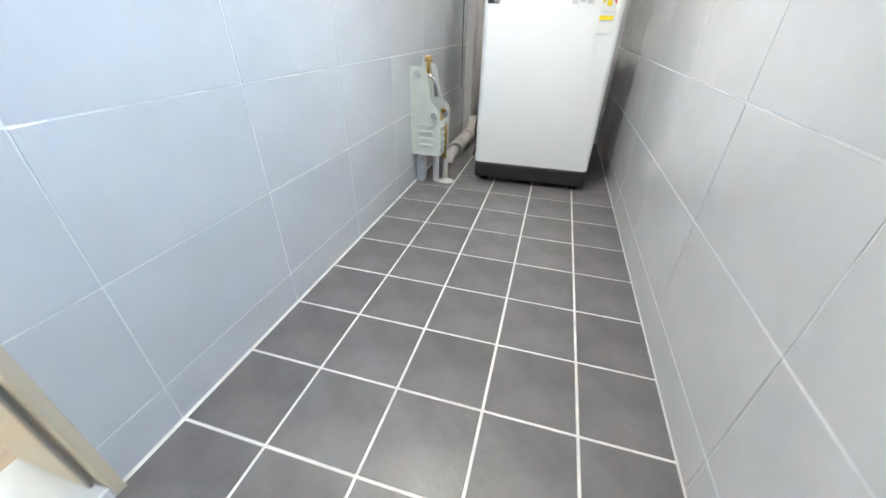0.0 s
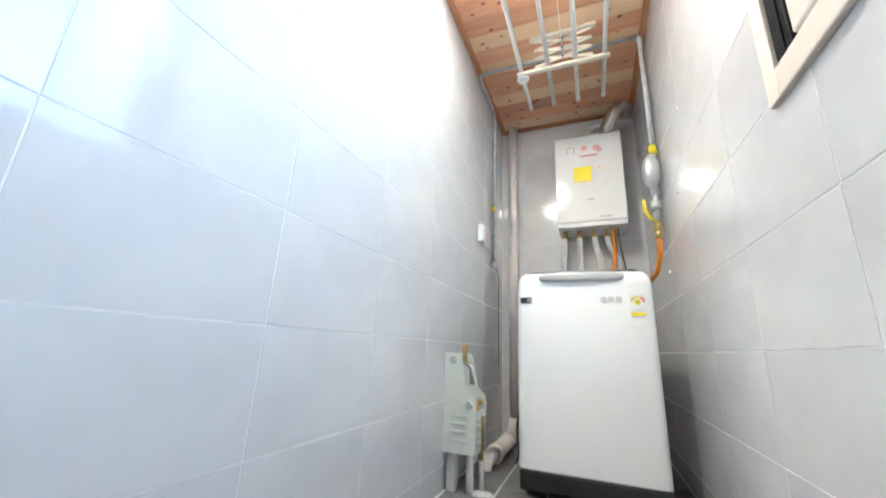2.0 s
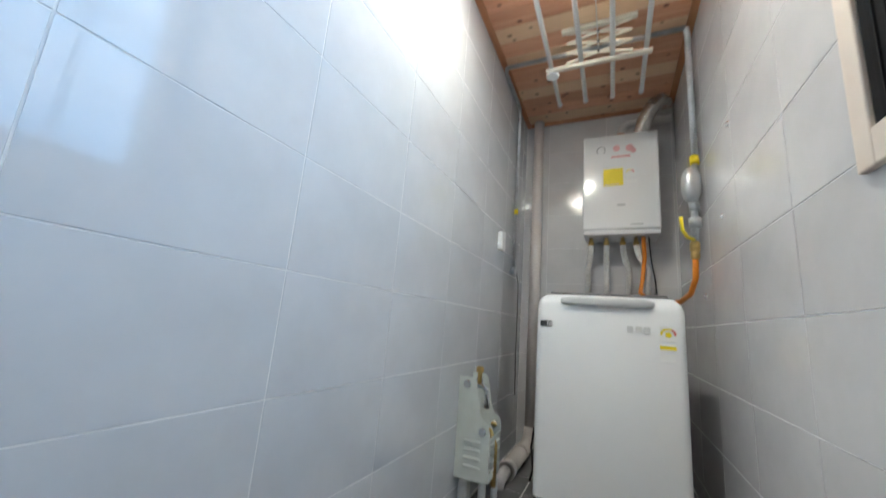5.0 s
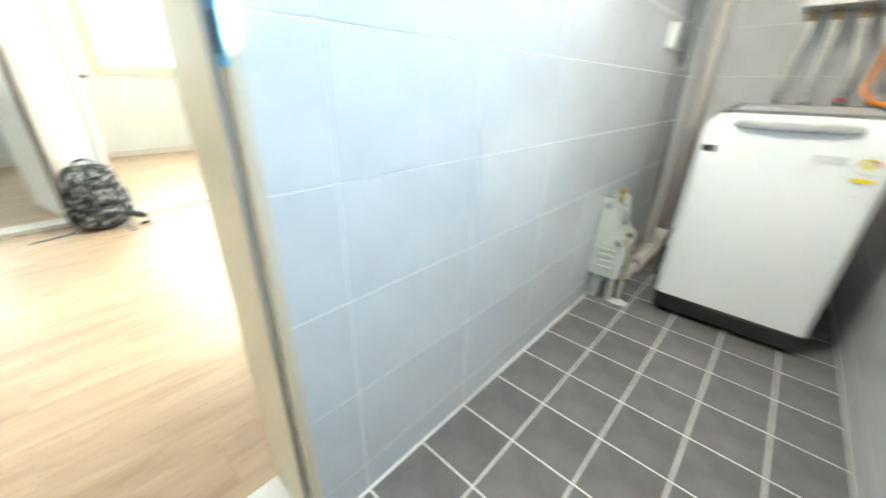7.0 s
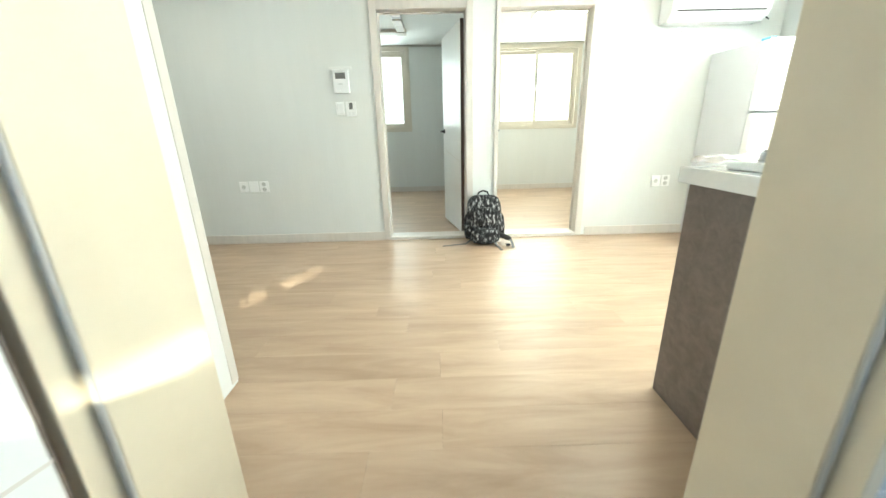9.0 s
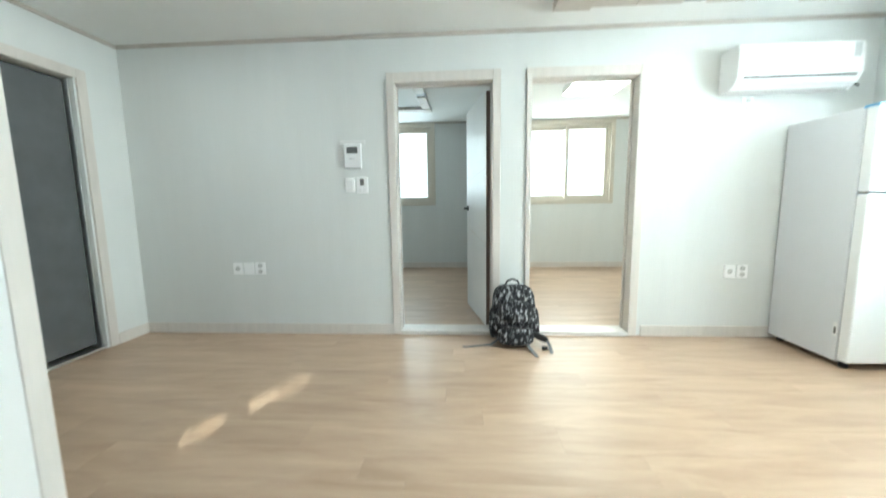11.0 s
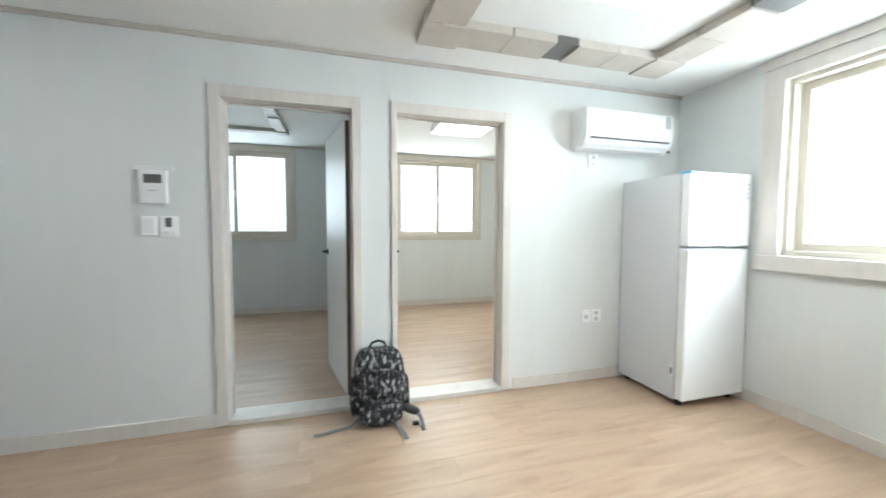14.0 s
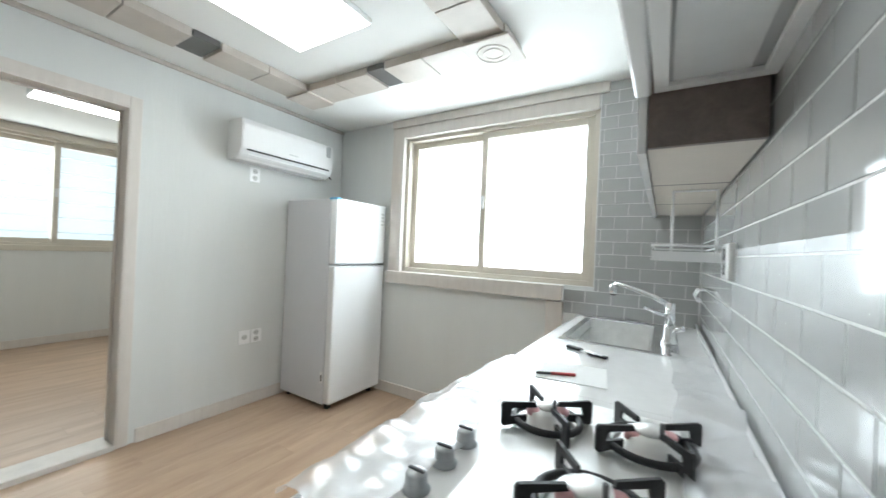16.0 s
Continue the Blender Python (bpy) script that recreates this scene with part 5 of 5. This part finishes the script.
# kitchen base units and worktop
CT = 0.885
UNITS = [(0.65, 1.32), (1.32, 1.90), (1.90, 2.40), (2.40, 2.822)]
for k, (y0, y1) in enumerate(UNITS):
    c = thing("base_cabinet", (-1.2, (y0 + y1) / 2, 0), "kitchen base cabinet with a dark brown end panel" if k == 0 else "kitchen base cabinet under the white worktop", "cabinet", "base cabinets")
    part("carcass", Shape().box(-1.505, KX - 0.004, y0 + 0.018, y1 - 0.001, 0.10, 0.64 if k in (2, 3) else CT - 0.045), M["cab_brown"], c)
    part("plinth", Shape().box(-1.46, -1.44, y0 + 0.018, y1 - 0.001, -0.004, 0.098), M["cab_brown"], c)
    part("end_panel" if k == 0 else "side_panel", Shape().box(-1.525, KX - 0.004, y0, y0 + 0.016, -0.004, 0.64 if k == 3 else CT - 0.045, 0.001), M["cab_brown"], c, "dark brown end panel" if k == 0 else "")
    part("door", Shape().box(-1.527, -1.508, y0 + 0.02, y1 - 0.004, 0.105, CT - 0.05, 0.002), M["gloss_white"], c)
SX0, SX1, SY0, SY1 = -1.475, -1.115, 2.04, 2.72
w = thing("worktop", (-1.2, 1.74, CT), "white stone worktop with a sink cut-out", "worktop")
s = Shape()
for b4 in ((-1.548, KX - 0.004, 0.63, SY0), (-1.548, KX - 0.004, SY1, LY1 - 0.008), (-1.548, SX0, SY0, SY1), (SX1, KX - 0.004, SY0, SY1)):
    s.box(*b4, CT - 0.042, CT)
part("slab", s, M["counter"], w)
part("edge", Shape().box(-1.556, -1.5485, 0.63, LY1 - 0.01, CT - 0.05, CT + 0.004, 0.003, 2).box(-1.548, KX - 0.01, 0.622, 0.6295, CT - 0.05, CT + 0.004, 0.003, 2), M["counter"], w)
part("upstand", Shape().box(KX - 0.018, KX - 0.004, 0.64, LY1 - 0.01, CT + 0.0005, CT + 0.028, 0.004, 2), M["counter"], w)

k = thing("sink", (-1.3, 2.32, CT), "stainless steel sink bowl set into the worktop", "sink")
s = Shape()
for b4 in ((SX0 - 0.02, SX1 + 0.09, SY0 - 0.02, SY0 + 0.012), (SX0 - 0.02, SX1 + 0.09, SY1 - 0.012, SY1 + 0.02), (SX0 - 0.02, SX0 + 0.012, SY0 + 0.012, SY1 - 0.012), (SX1 - 0.012, SX1 + 0.09, SY0 + 0.012, SY1 - 0.012)):
    s.box(*b4, CT + 0.0005, CT + 0.006, 0.002, 1)
part("rim", s, M["chrome"], k)
s = Shape()
t = 0.003
x0, x1, y0, y1, zb = SX0 + 0.006, SX1 - 0.006, SY0 + 0.006, SY1 - 0.006, CT - 0.14
s.box(x0, x1, y0, y1, zb - t, zb).box(x0, x0 + t, y0, y1, zb, CT).box(x1 - t, x1, y0, y1, zb, CT).box(x0 + t, x1 - t, y0, y0 + t, zb, CT).box(x0 + t, x1 - t, y1 - t, y1, zb, CT)
part("bowl", s, M["brushed"], k)
part("drain", Shape().lathe((-1.27, 2.36, zb), [(0.0, 0.0005), (0.07, 0.0005), (0.075, 0.008), (0.06, 0.012), (0.05, 0.006), (0.0, 0.006)], 28), M["black"], k, "black drain strainer")
part("inner_shelf", Shape().box(x0 + 0.012, x0 + 0.02, y0 + 0.04, y1 - 0.04, CT - 0.05, CT - 0.042).box(x1 - 0.02, x1 - 0.012, y0 + 0.04, y1 - 0.04, CT - 0.05, CT - 0.042), M["steel"], k)

fa = thing("faucet", (-1.075, 2.15, CT), "chrome mixer tap with a long spout and lever", "faucet")
fx, fy = -1.06, 2.26
part("base", Shape().lathe((fx, fy, CT + 0.005), [(0.034, 0), (0.034, 0.012), (0.026, 0.02), (0.023, 0.075), (0.019, 0.085)], 20), M["chrome"], fa)
part("column", Shape().tube([(fx, fy, CT + 0.08), (fx, fy, CT + 0.19)], 0.019, 16), M["chrome"], fa)
part("spout", Shape().tube([(fx, fy, CT + 0.175), (fx - 0.06, fy + 0.02, CT + 0.205), (fx - 0.15, fy + 0.05, CT + 0.235), (fx - 0.21, fy + 0.07, CT + 0.25), (fx - 0.24, fy + 0.08, CT + 0.248)], 0.0125, 14, True, 0.011), M["chrome"], fa)
part("nozzle", Shape().lathe((fx - 0.245, fy + 0.08, CT + 0.2), [(0.016, 0), (0.018, 0.004), (0.018, 0.032), (0.012, 0.05)], 16), M["chrome"], fa)
part("aerator", Shape().lathe((fx - 0.245, fy + 0.08, CT + 0.193), [(0.012, 0), (0.015, 0.007)], 14), M["black"], fa)
part("lever", Shape().tube([(fx, fy, CT + 0.13), (fx - 0.035, fy - 0.02, CT + 0.135), (fx - 0.10, fy - 0.05, CT + 0.165)], 0.011, 12, True, 0.006), M["chrome"], fa)
part("side_arm", Shape().tube([(fx, fy, CT + 0.06), (fx + 0.05, fy - 0.03, CT + 0.085)], 0.011, 12), M["chrome"], fa)

# gas hob under plastic film
h = thing("gas_hob", (-1.23, 1.0, CT), "three-burner gas hob in white under clear plastic film", "gas hob")
part("plate", Shape().box(-1.45, -0.99, 0.70, 1.31, CT + 0.0005, CT + 0.028, 0.008, 3), M["gloss_white"], h)
part("tray", Shape().box(-1.345, -1.045, 0.78, 1.26, CT + 0.0285, CT + 0.031, 0.001), M["brushed"], h, "steel drip tray")
for bx, by, r in ((-1.287, 1.09, 0.040), (-1.104, 1.105, 0.047), (-1.165, 0.862, 0.050)):
    z = CT + 0.031
    bn = part("burner", Shape().lathe((bx, by, z), [(r + 0.012, 0), (r + 0.012, 0.006), (r, 0.008), (r - 0.004, 0.03), (r - 0.016, 0.034), (0.0, 0.036)], 28), M["brushed"], h, "chrome burner head")
    part("cap", Shape().lathe((bx, by, z + 0.034), [(r - 0.02, 0), (r - 0.022, 0.007), (0.0, 0.009)], 24), M["brushed"], bn)
    part("igniter", Shape().tube([(bx + 0.02, by - 0.02, z + 0.03), (bx + 0.02, by - 0.02, z + 0.062)], 0.004, 8), M["grey_panel"], bn)
    part("red_tag", Shape().pillow((0.035, 0.03, 0.016), (bx + r * 0.6, by + 0.01, z + 0.03), 2.5, 4), M["pink"], bn)
    part("red_tag", Shape().pillow((0.03, 0.022, 0.018), (bx - r * 0.55, by - r * 0.45, z + 0.028), 2.5, 4), M["pink"], bn)
    gr = part("grate", Shape().tube([(bx + (r + 0.025) * math.cos(q), by + (r + 0.025) * math.sin(q), z + 0.012) for q in (2 * math.pi * i / 28 for i in range(29))], 0.007, 8, False), M["iron"], h, "black cast iron pan support")
    for q in range(4):
        ang = 38 + 90 * q
        m = Matrix.Translation((bx, by, z)) @ pose(0, 0, 0, 0, 0, ang)
        outline = [(r + 0.004, 0.008), (r + 0.052, 0.0), (r + 0.057, 0.004), (r + 0.057, 0.044), (r + 0.052, 0.049), (r - 0.014, 0.047), (r - 0.018, 0.037), (r + 0.034, 0.036), (r + 0.038, 0.02), (r + 0.004, 0.022)]
        part("prong", Shape().prism(outline, 0.006, m @ pose(0, 0.003, 0, 90, 0, 0)), M["iron"], gr)
for ky in (0.775, 0.855, 0.93):
    kn = part("knob", Shape().lathe((-1.392, ky, CT + 0.028), [(0.021, 0), (0.022, 0.003), (0.017, 0.006), (0.016, 0.024), (0.014, 0.027), (0.0, 0.028)], 22), M["galv"], h, "grey control knob")
    part("pointer", Shape().box(-1.406, -1.378, ky - 0.003, ky + 0.003, CT + 0.0555, CT + 0.06, 0.002), M["grey_panel"], kn)


def crumpled(name, x0, x1, y0, y1, z, amp, cell, hang=0.0, seed=0.0):
    """A thin creased sheet lying over the worktop; past hang it drops down its front."""
    b = bmesh.new()
    nx, ny = int((x1 - x0) / cell), int((y1 - y0) / cell)
    rows = []
    for i in range(nx + 1):
        row = []
        for j in range(ny + 1):
            x, y = x0 + (x1 - x0) * i / nx, y0 + (y1 - y0) * j / ny
            q = Vector((x * 9 + seed, y * 9, seed))
            ridge = abs(noise.noise(q)) + 0.5 * abs(noise.noise(q * 2.3)) + 0.25 * abs(noise.noise(q * 5.1))
            edge = 0.03 * noise.noise(Vector((y * 6, x * 2, 3 + seed)))
            zz = z + amp * ridge
            if x < hang:
                zz -= (hang - x) * 0.7
            row.append(b.verts.new((x + (edge if i in (0, nx) else 0), y + (0.5 * edge if j in (0, ny) else 0), zz)))
        rows.append(row)
    for i in range(nx):
        for j in range(ny):
            b.faces.new((rows[i][j], rows[i + 1][j], rows[i + 1][j + 1], rows[i][j + 1])).smooth = True
    return Shape().take(b)


c = thing("plastic_sheet", (-1.5, 1.0, CT), "crumpled clear plastic film over the hob front and worktop edge", "plastic sheet", "films")
part("sheet", crumpled("sheet", -1.575, -1.40, 0.66, 1.50, CT + 0.03, 0.02, 0.011, -1.54, 1.7), M["film"], c)
c = thing("plastic_sheet", (-1.0, 1.2, CT), "creased clear plastic film lying along the splashback", "plastic sheet", "films")
part("sheet", crumpled("sheet", -1.06, -0.935, 0.70, 1.90, CT + 0.03, 0.03, 0.012, -9, 6.1), M["film"], c)

# wall film, its milky part added to brighten the tiles like glare
c = thing("protective_film", (KX - 0.01, 1.3, 1.1), "creased clear protective film with a painted glare haze over the tiled splashback", "plastic sheet", "films")
b = bmesh.new()
rows = []
for i in range(61):
    row = []
    for j in range(31):
        y, z = 0.66 + (1.16 + 0.12 * math.sin(j * 0.19 + 0.6)) * i / 60, CT + 0.02 + 0.40 * j / 30
        q = Vector((y * 1.6 + z * 3.5, z * 2.0 - y * 1.2, 2.0))
        fold = abs(noise.noise(q)) + 0.35 * abs(noise.noise(q * 2.7))
        row.append(b.verts.new((KX - 0.005 - 0.009 * fold, y, z)))
    rows.append(row)
for i in range(60):
    for j in range(30):
        b.faces.new((rows[i][j], rows[i][j + 1], rows[i + 1][j + 1], rows[i + 1][j])).smooth = True
part("sheet", Shape().take(b), M["film_wall"], c)
pa = thing("paper_sheet", (-1.36, 1.5, CT), "white paper sheet lying on the worktop", "paper")
part("sheet", Shape().box(-0.13, 0.13, -0.10, 0.10, 0, 0.001, 0, 1, Matrix.Translation((-1.36, 1.56, CT + 0.001)) @ pose(0, 0, 0, 0, 0, 8)), M["paper"], pa)
pe = thing("pen", (-1.42, 1.42, CT), "slim pen with a red end on the paper", "pen")
part("barrel", Shape().tube([(-1.48, 1.455, CT + 0.006), (-1.335, 1.527, CT + 0.006)], 0.004, 8), M["box_dark"], pe)
part("red_end", Shape().tube([(-1.385, 1.5022, CT + 0.006), (-1.318, 1.5354, CT + 0.006)], 0.0048, 8), M["red"], pe)
ke = thing("key_bunch", (-1.34, 1.72, CT), "bunch of keys with black holders on the worktop", "keys")
part("key_ring", Shape().tube([(-1.345 + 0.018 * math.cos(q), 1.85 + 0.018 * math.sin(q), CT + 0.008) for q in (2 * math.pi * i / 18 for i in range(19))], 0.002, 6, False), M["chrome"], ke)
for k in range(3):
    m = Matrix.Translation((-1.345, 1.85, CT + 0.004 + 0.005 * k)) @ pose(0, 0, 0, 0, -3, -15 - 22 * k)
    part("key", Shape().box(0.02, 0.045, -0.011, 0.011, 0, 0.004, 0.002, 1, m).box(0.045, 0.085, -0.004, 0.004, 0, 0.003, 0.0005, 1, m), M["steel"], ke)
part("holder", Shape().box(-0.07, 0.0, -0.012, 0.012, 0, 0.012, 0.004, 2, Matrix.Translation((-1.36, 1.865, CT + 0.001)) @ pose(0, 0, 0, 0, 0, -28)), M["black"], ke)
part("holder", Shape().box(0.0, 0.075, -0.011, 0.011, 0, 0.010, 0.004, 2, Matrix.Translation((-1.33, 1.84, CT + 0.001)) @ pose(0, 0, 0, 0, 0, -20)), M["black"], ke)

# hood and wall cabinets
HZ, CZ, UXF = 1.652, 1.527, -1.135
h = thing("range_hood", (-1.07, 0.98, HZ), "slim grey range hood set into the wall cabinets", "range hood")
part("case", Shape().box(UXF + 0.01, KX - 0.003, 0.655, 1.296, HZ + 0.012, HZ + 0.16, 0.003), M["hood"], h)
part("rim", frame_boxes("x", 0, 0.011, 0.655, 1.296, 0, 0.22, 0.03, True, 0.002), M["white"], h)
rim = h.children[-1]
rim.data.transform(Matrix(((0, 0, 1, UXF + 0.01), (0, 1, 0, 0), (1, 0, 0, HZ), (0, 0, 0, 1))))
part("filter", Shape().box(UXF + 0.046, KX - 0.042, 0.692, 1.259, HZ + 0.006, HZ + 0.0115), M["filter"], h, "pale grey filter panel")
part("visor", Shape().box(UXF - 0.03, UXF + 0.006, 0.655, 1.296, HZ - 0.006, HZ + 0.035, 0.006, 2), M["gloss_white"], h)
for k, (y0, y1, zb) in enumerate(((0.655, 1.296, HZ + 0.165), (1.30, 1.80, CZ), (1.80, 2.31, CZ), (2.31, 2.822, CZ))):
    c = thing("wall_cabinet", (-1.06, (y0 + y1) / 2, zb), "glossy white wall cabinet above the hood" if k == 0 else "glossy white wall cabinet with a brown side and cream underside", "cabinet", "wall cabinets")
    part("carcass", Shape().box(UXF, KX - 0.003, y0 + 0.017, y1 - 0.001, zb + 0.016, LZ - 0.06), M["white"], c)
    part("side_panel", Shape().box(UXF, KX - 0.003, y0, y0 + 0.016, zb, LZ - 0.06, 0.001), M["cab_brown"], c, "brown side panel")
    part("bottom_panel", Shape().box(UXF, KX - 0.003, y0 + 0.0165, y1 - 0.001, zb, zb + 0.015), M["cab_cream"], c, "cream underside")
    part("door", Shape().box(UXF - 0.022, UXF - 0.002, y0 + 0.002, y1 - 0.002, zb - 0.012, LZ - 0.062, 0.002), M["gloss_white"], c)
structure("trim_cabinet_top", Shape().box(UXF + 0.02, KX - 0.003, 0.655, LY1 - 0.008, LZ - 0.058, LZ - 0.001), M["white"], "white filler above the wall cabinets", "trim")

# dish rack under the cabinet
d = thing("dish_rack", (-1.02, 2.05, 1.27), "white wire dish rack hung on the splashback", "dish rack")
RX0, RX1, RY0, RY1, RZ = -1.13, KX - 0.012, 1.80, 2.36, 1.268
for y in (RY0, RY1):
    part("rail", Shape().tube([(RX1, y, RZ), (RX0, y, RZ), (RX0, y, RZ + 0.05), (RX1, y, RZ + 0.05)], 0.004, 8), M["white"], d)
for x, z in ((RX0, RZ), (RX0, RZ + 0.05), (RX1, RZ), (RX1, RZ + 0.05)):
    part("rail", Shape().tube([(x, RY0, z), (x, RY1, z)], 0.004, 8), M["white"], d)
for i in range(12):
    y = RY0 + (RY1 - RY0) * (i + 0.5) / 12
    part("wire", Shape().tube([(RX0, y, RZ), (RX1, y, RZ)], 0.0022, 6), M["white"], d)
part("end_plate", Shape().box(RX0, RX1, RY0 - 0.006, RY0 - 0.002, RZ - 0.004, RZ + 0.03, 0.001), M["white"], d)
for x in (RX0 + 0.06, RX1 - 0.01):
    part("hanger", Shape().tube([(x, RY0 + 0.12, RZ + 0.002), (x, RY0 + 0.12, CZ - 0.001)], 0.0045, 8), M["white"], d)
part("hanger_top", Shape().tube([(RX0 + 0.06, RY0 + 0.12, CZ - 0.005), (RX1 - 0.01, RY0 + 0.12, CZ - 0.005)], 0.004, 8), M["white"], d)
s = thing("wall_socket", (KX, 1.8, 1.21), "white socket plate on the tiled splashback", "socket")
part("plate", Shape().box(KX - 0.022, KX - 0.001, 1.64, 1.775, 1.215, 1.325, 0.005, 2), M["plate_white"], s)
for z in (1.247, 1.293):
    part("outlet", Shape().lathe((KX - 0.0245, 1.71, z), [(0.019, 0), (0.02, 0.004)], 16, "X"), M["box_dark"], s)
t = thing("wire_hook", (KX - 0.05, 2.5, 1.12), "bent wire hooks on the splashback", "hook")
for k in range(3):
    y = 2.42 + 0.07 * k
    part("hook", Shape().tube([(KX - 0.002, y, 1.13), (KX - 0.03, y, 1.13), (KX - 0.045, y, 1.10), (KX - 0.035, y, 1.075), (KX - 0.02, y, 1.085)], 0.003, 6), M["chrome"], t)
part("bar", Shape().tube([(KX - 0.02, 2.38, 1.132), (KX - 0.02, 2.62, 1.132)], 0.003, 6), M["chrome"], t)


# ---- tiles, piece by piece ----
MESHES = {}


def tile_mesh(u, v, thick, material):
    """One tile lying in its own x, y, face up, with softened edges."""
    key = (round(u, 3), round(v, 3), material.name)
    if key not in MESHES:
        e = min(0.0008, thick * 0.5)
        me = bpy.data.meshes.new("tile")
        a, b = u / 2, v / 2
        co = [(-a, -b, 0), (a, -b, 0), (a, b, 0), (-a, b, 0), (-a, -b, thick - e), (a, -b, thick - e), (a, b, thick - e), (-a, b, thick - e),
              (-a + e, -b + e, thick), (a - e, -b + e, thick), (a - e, b - e, thick), (-a + e, b - e, thick)]
        fs = [(0, 1, 5, 4), (1, 2, 6, 5), (2, 3, 7, 6), (3, 0, 4, 7), (4, 5, 9, 8), (5, 6, 10, 9), (6, 7, 11, 10), (7, 4, 8, 11), (8, 9, 10, 11)]
        me.from_pydata(co, [], fs)
        me.materials.append(material)
        MESHES[key] = me
    return MESHES[key]


def less(rect, holes):
    """What is left of a rectangle when the holes are cut out of it."""
    out = [rect]
    for h in holes:
        nxt = []
        for a0, a1, b0, b1 in out:
            if h[0] >= a1 or h[1] <= a0 or h[2] >= b1 or h[3] <= b0:
                nxt.append((a0, a1, b0, b1))
                continue
            if h[0] > a0:
                nxt.append((a0, h[0], b0, b1))
            if h[1] < a1:
                nxt.append((h[1], a1, b0, b1))
            c0, c1 = max(a0, h[0]), min(a1, h[1])
            if h[2] > b0:
                nxt.append((c0, c1, b0, h[2]))
            if h[3] < b1:
                nxt.append((c0, c1, h[3], b1))
        out = nxt
    return out


def tiles(parent, lay, u0, u1, v0, v1, us, vs, gap, thick, material, holes=(), shift=0.0, name="tile", wobble=0.0006):
    """Tiles over a rectangle of a wall or floor; lay turns (u, v, out) into the world. us, vs: first joint and tile size."""
    rnd = random.Random(5)
    row = 0
    v = vs[0]
    while v > v0:
        v -= vs[1]
    while v < v1 - 1e-6:
        u = us[0] + (shift * us[1] if row % 2 else 0.0)
        while u > u0:
            u -= us[1]
        while u < u1 - 1e-6:
            r = (max(u, u0), min(u + us[1], u1), max(v, v0), min(v + vs[1], v1))
            for a0, a1, b0, b1 in less(r, holes):
                if a1 - a0 > 0.012 and b1 - b0 > 0.012:
                    ob = new(name, tile_mesh(a1 - a0 - gap, b1 - b0 - gap, thick, material))
                    ob.parent = parent
                    ob.matrix_basis = lay @ Matrix.Translation(((a0 + a1) / 2, (b0 + b1) / 2, rnd.uniform(0, wobble)))
            u += us[1]
        v += vs[1]
        row += 1


ON_FLOOR = Matrix.Translation((0, 0, -0.0018))
FACE_PX = Matrix(((0, 0, 1, 0), (1, 0, 0, 0), (0, 1, 0, 0), (0, 0, 0, 1)))     # u = y, v = z, out = +x
FACE_NX = Matrix(((0, 0, -1, 0), (1, 0, 0, 0), (0, 1, 0, 0), (0, 0, 0, 1)))    # out = -x
FACE_NY = Matrix(((1, 0, 0, 0), (0, 0, -1, 0), (0, 1, 0, 0), (0, 0, 0, 1)))    # u = x, v = z, out = -y
tiles(floor_u, ON_FLOOR, UX0, UX1, UY0, UY1, (0.0, 0.2), (0.4, 0.2), 0.0065, 0.0018, M["floor_tile"])
tiles(wall_u_left, Matrix.Translation((UX0 - 0.0008, 0, 0)) @ FACE_PX, UY0, UY1, 0, UZ, (0.4, 0.4), (0.1, 0.25), 0.003, 0.0008, M["ceramic"], [(DY0 - 0.03, DY1 + 0.03, -1, DZ + 0.03)], 0.0, "tile", 0.0003)
tiles(wall_u_right, Matrix.Translation((UX1 + 0.0012, 0, 0)) @ FACE_NX, UY0, UY1, 0, UZ, (0.55, 0.4), (0.1, 0.25), 0.0026, 0.0012, M["ceramic_grey"], [WIN_U], 0.0, "tile", 0.0003)
tiles(wall_u_back, Matrix.Translation((0, UY1 + 0.0012, 0)) @ FACE_NY, UX0, UX1, 0, UZ, (-0.43, 0.4), (0.1, 0.25), 0.0016, 0.0012, M["ceramic_grey"], [], 0.0, "tile", 0.0003)
tiles(wall_k, Matrix.Translation((KX + 0.006, 0, 0)) @ FACE_NX, 0.6, LY1, CT, 1.78, (0.7, 0.155), (CT, 0.08), 0.0042, 0.0015, M["subway"], [], 0.5, "tile", 0.0004)
s = Shape().box(-1.655, KX + 0.006, LY1 - 0.004, LY1 - 0.0005, CT, 1.045).box(-1.47, KX + 0.006, LY1 - 0.004, LY1 - 0.0005, 1.045, LZ - 0.001)
wall_kn = structure("wall_kitchen_tiled", s, M["subway_grout"], "grey tiled strip beside the kitchen window", "wall")
tiles(wall_kn, Matrix.Translation((0, LY1 - 0.004, 0)) @ FACE_NY, -1.655, KX, CT, LZ - 0.002, (-1.6, 0.155), (CT, 0.08), 0.0038, 0.0015, M["subway"], [(-1.66, -1.47, 1.045, LZ)], 0.5, "tile", 0.0004)
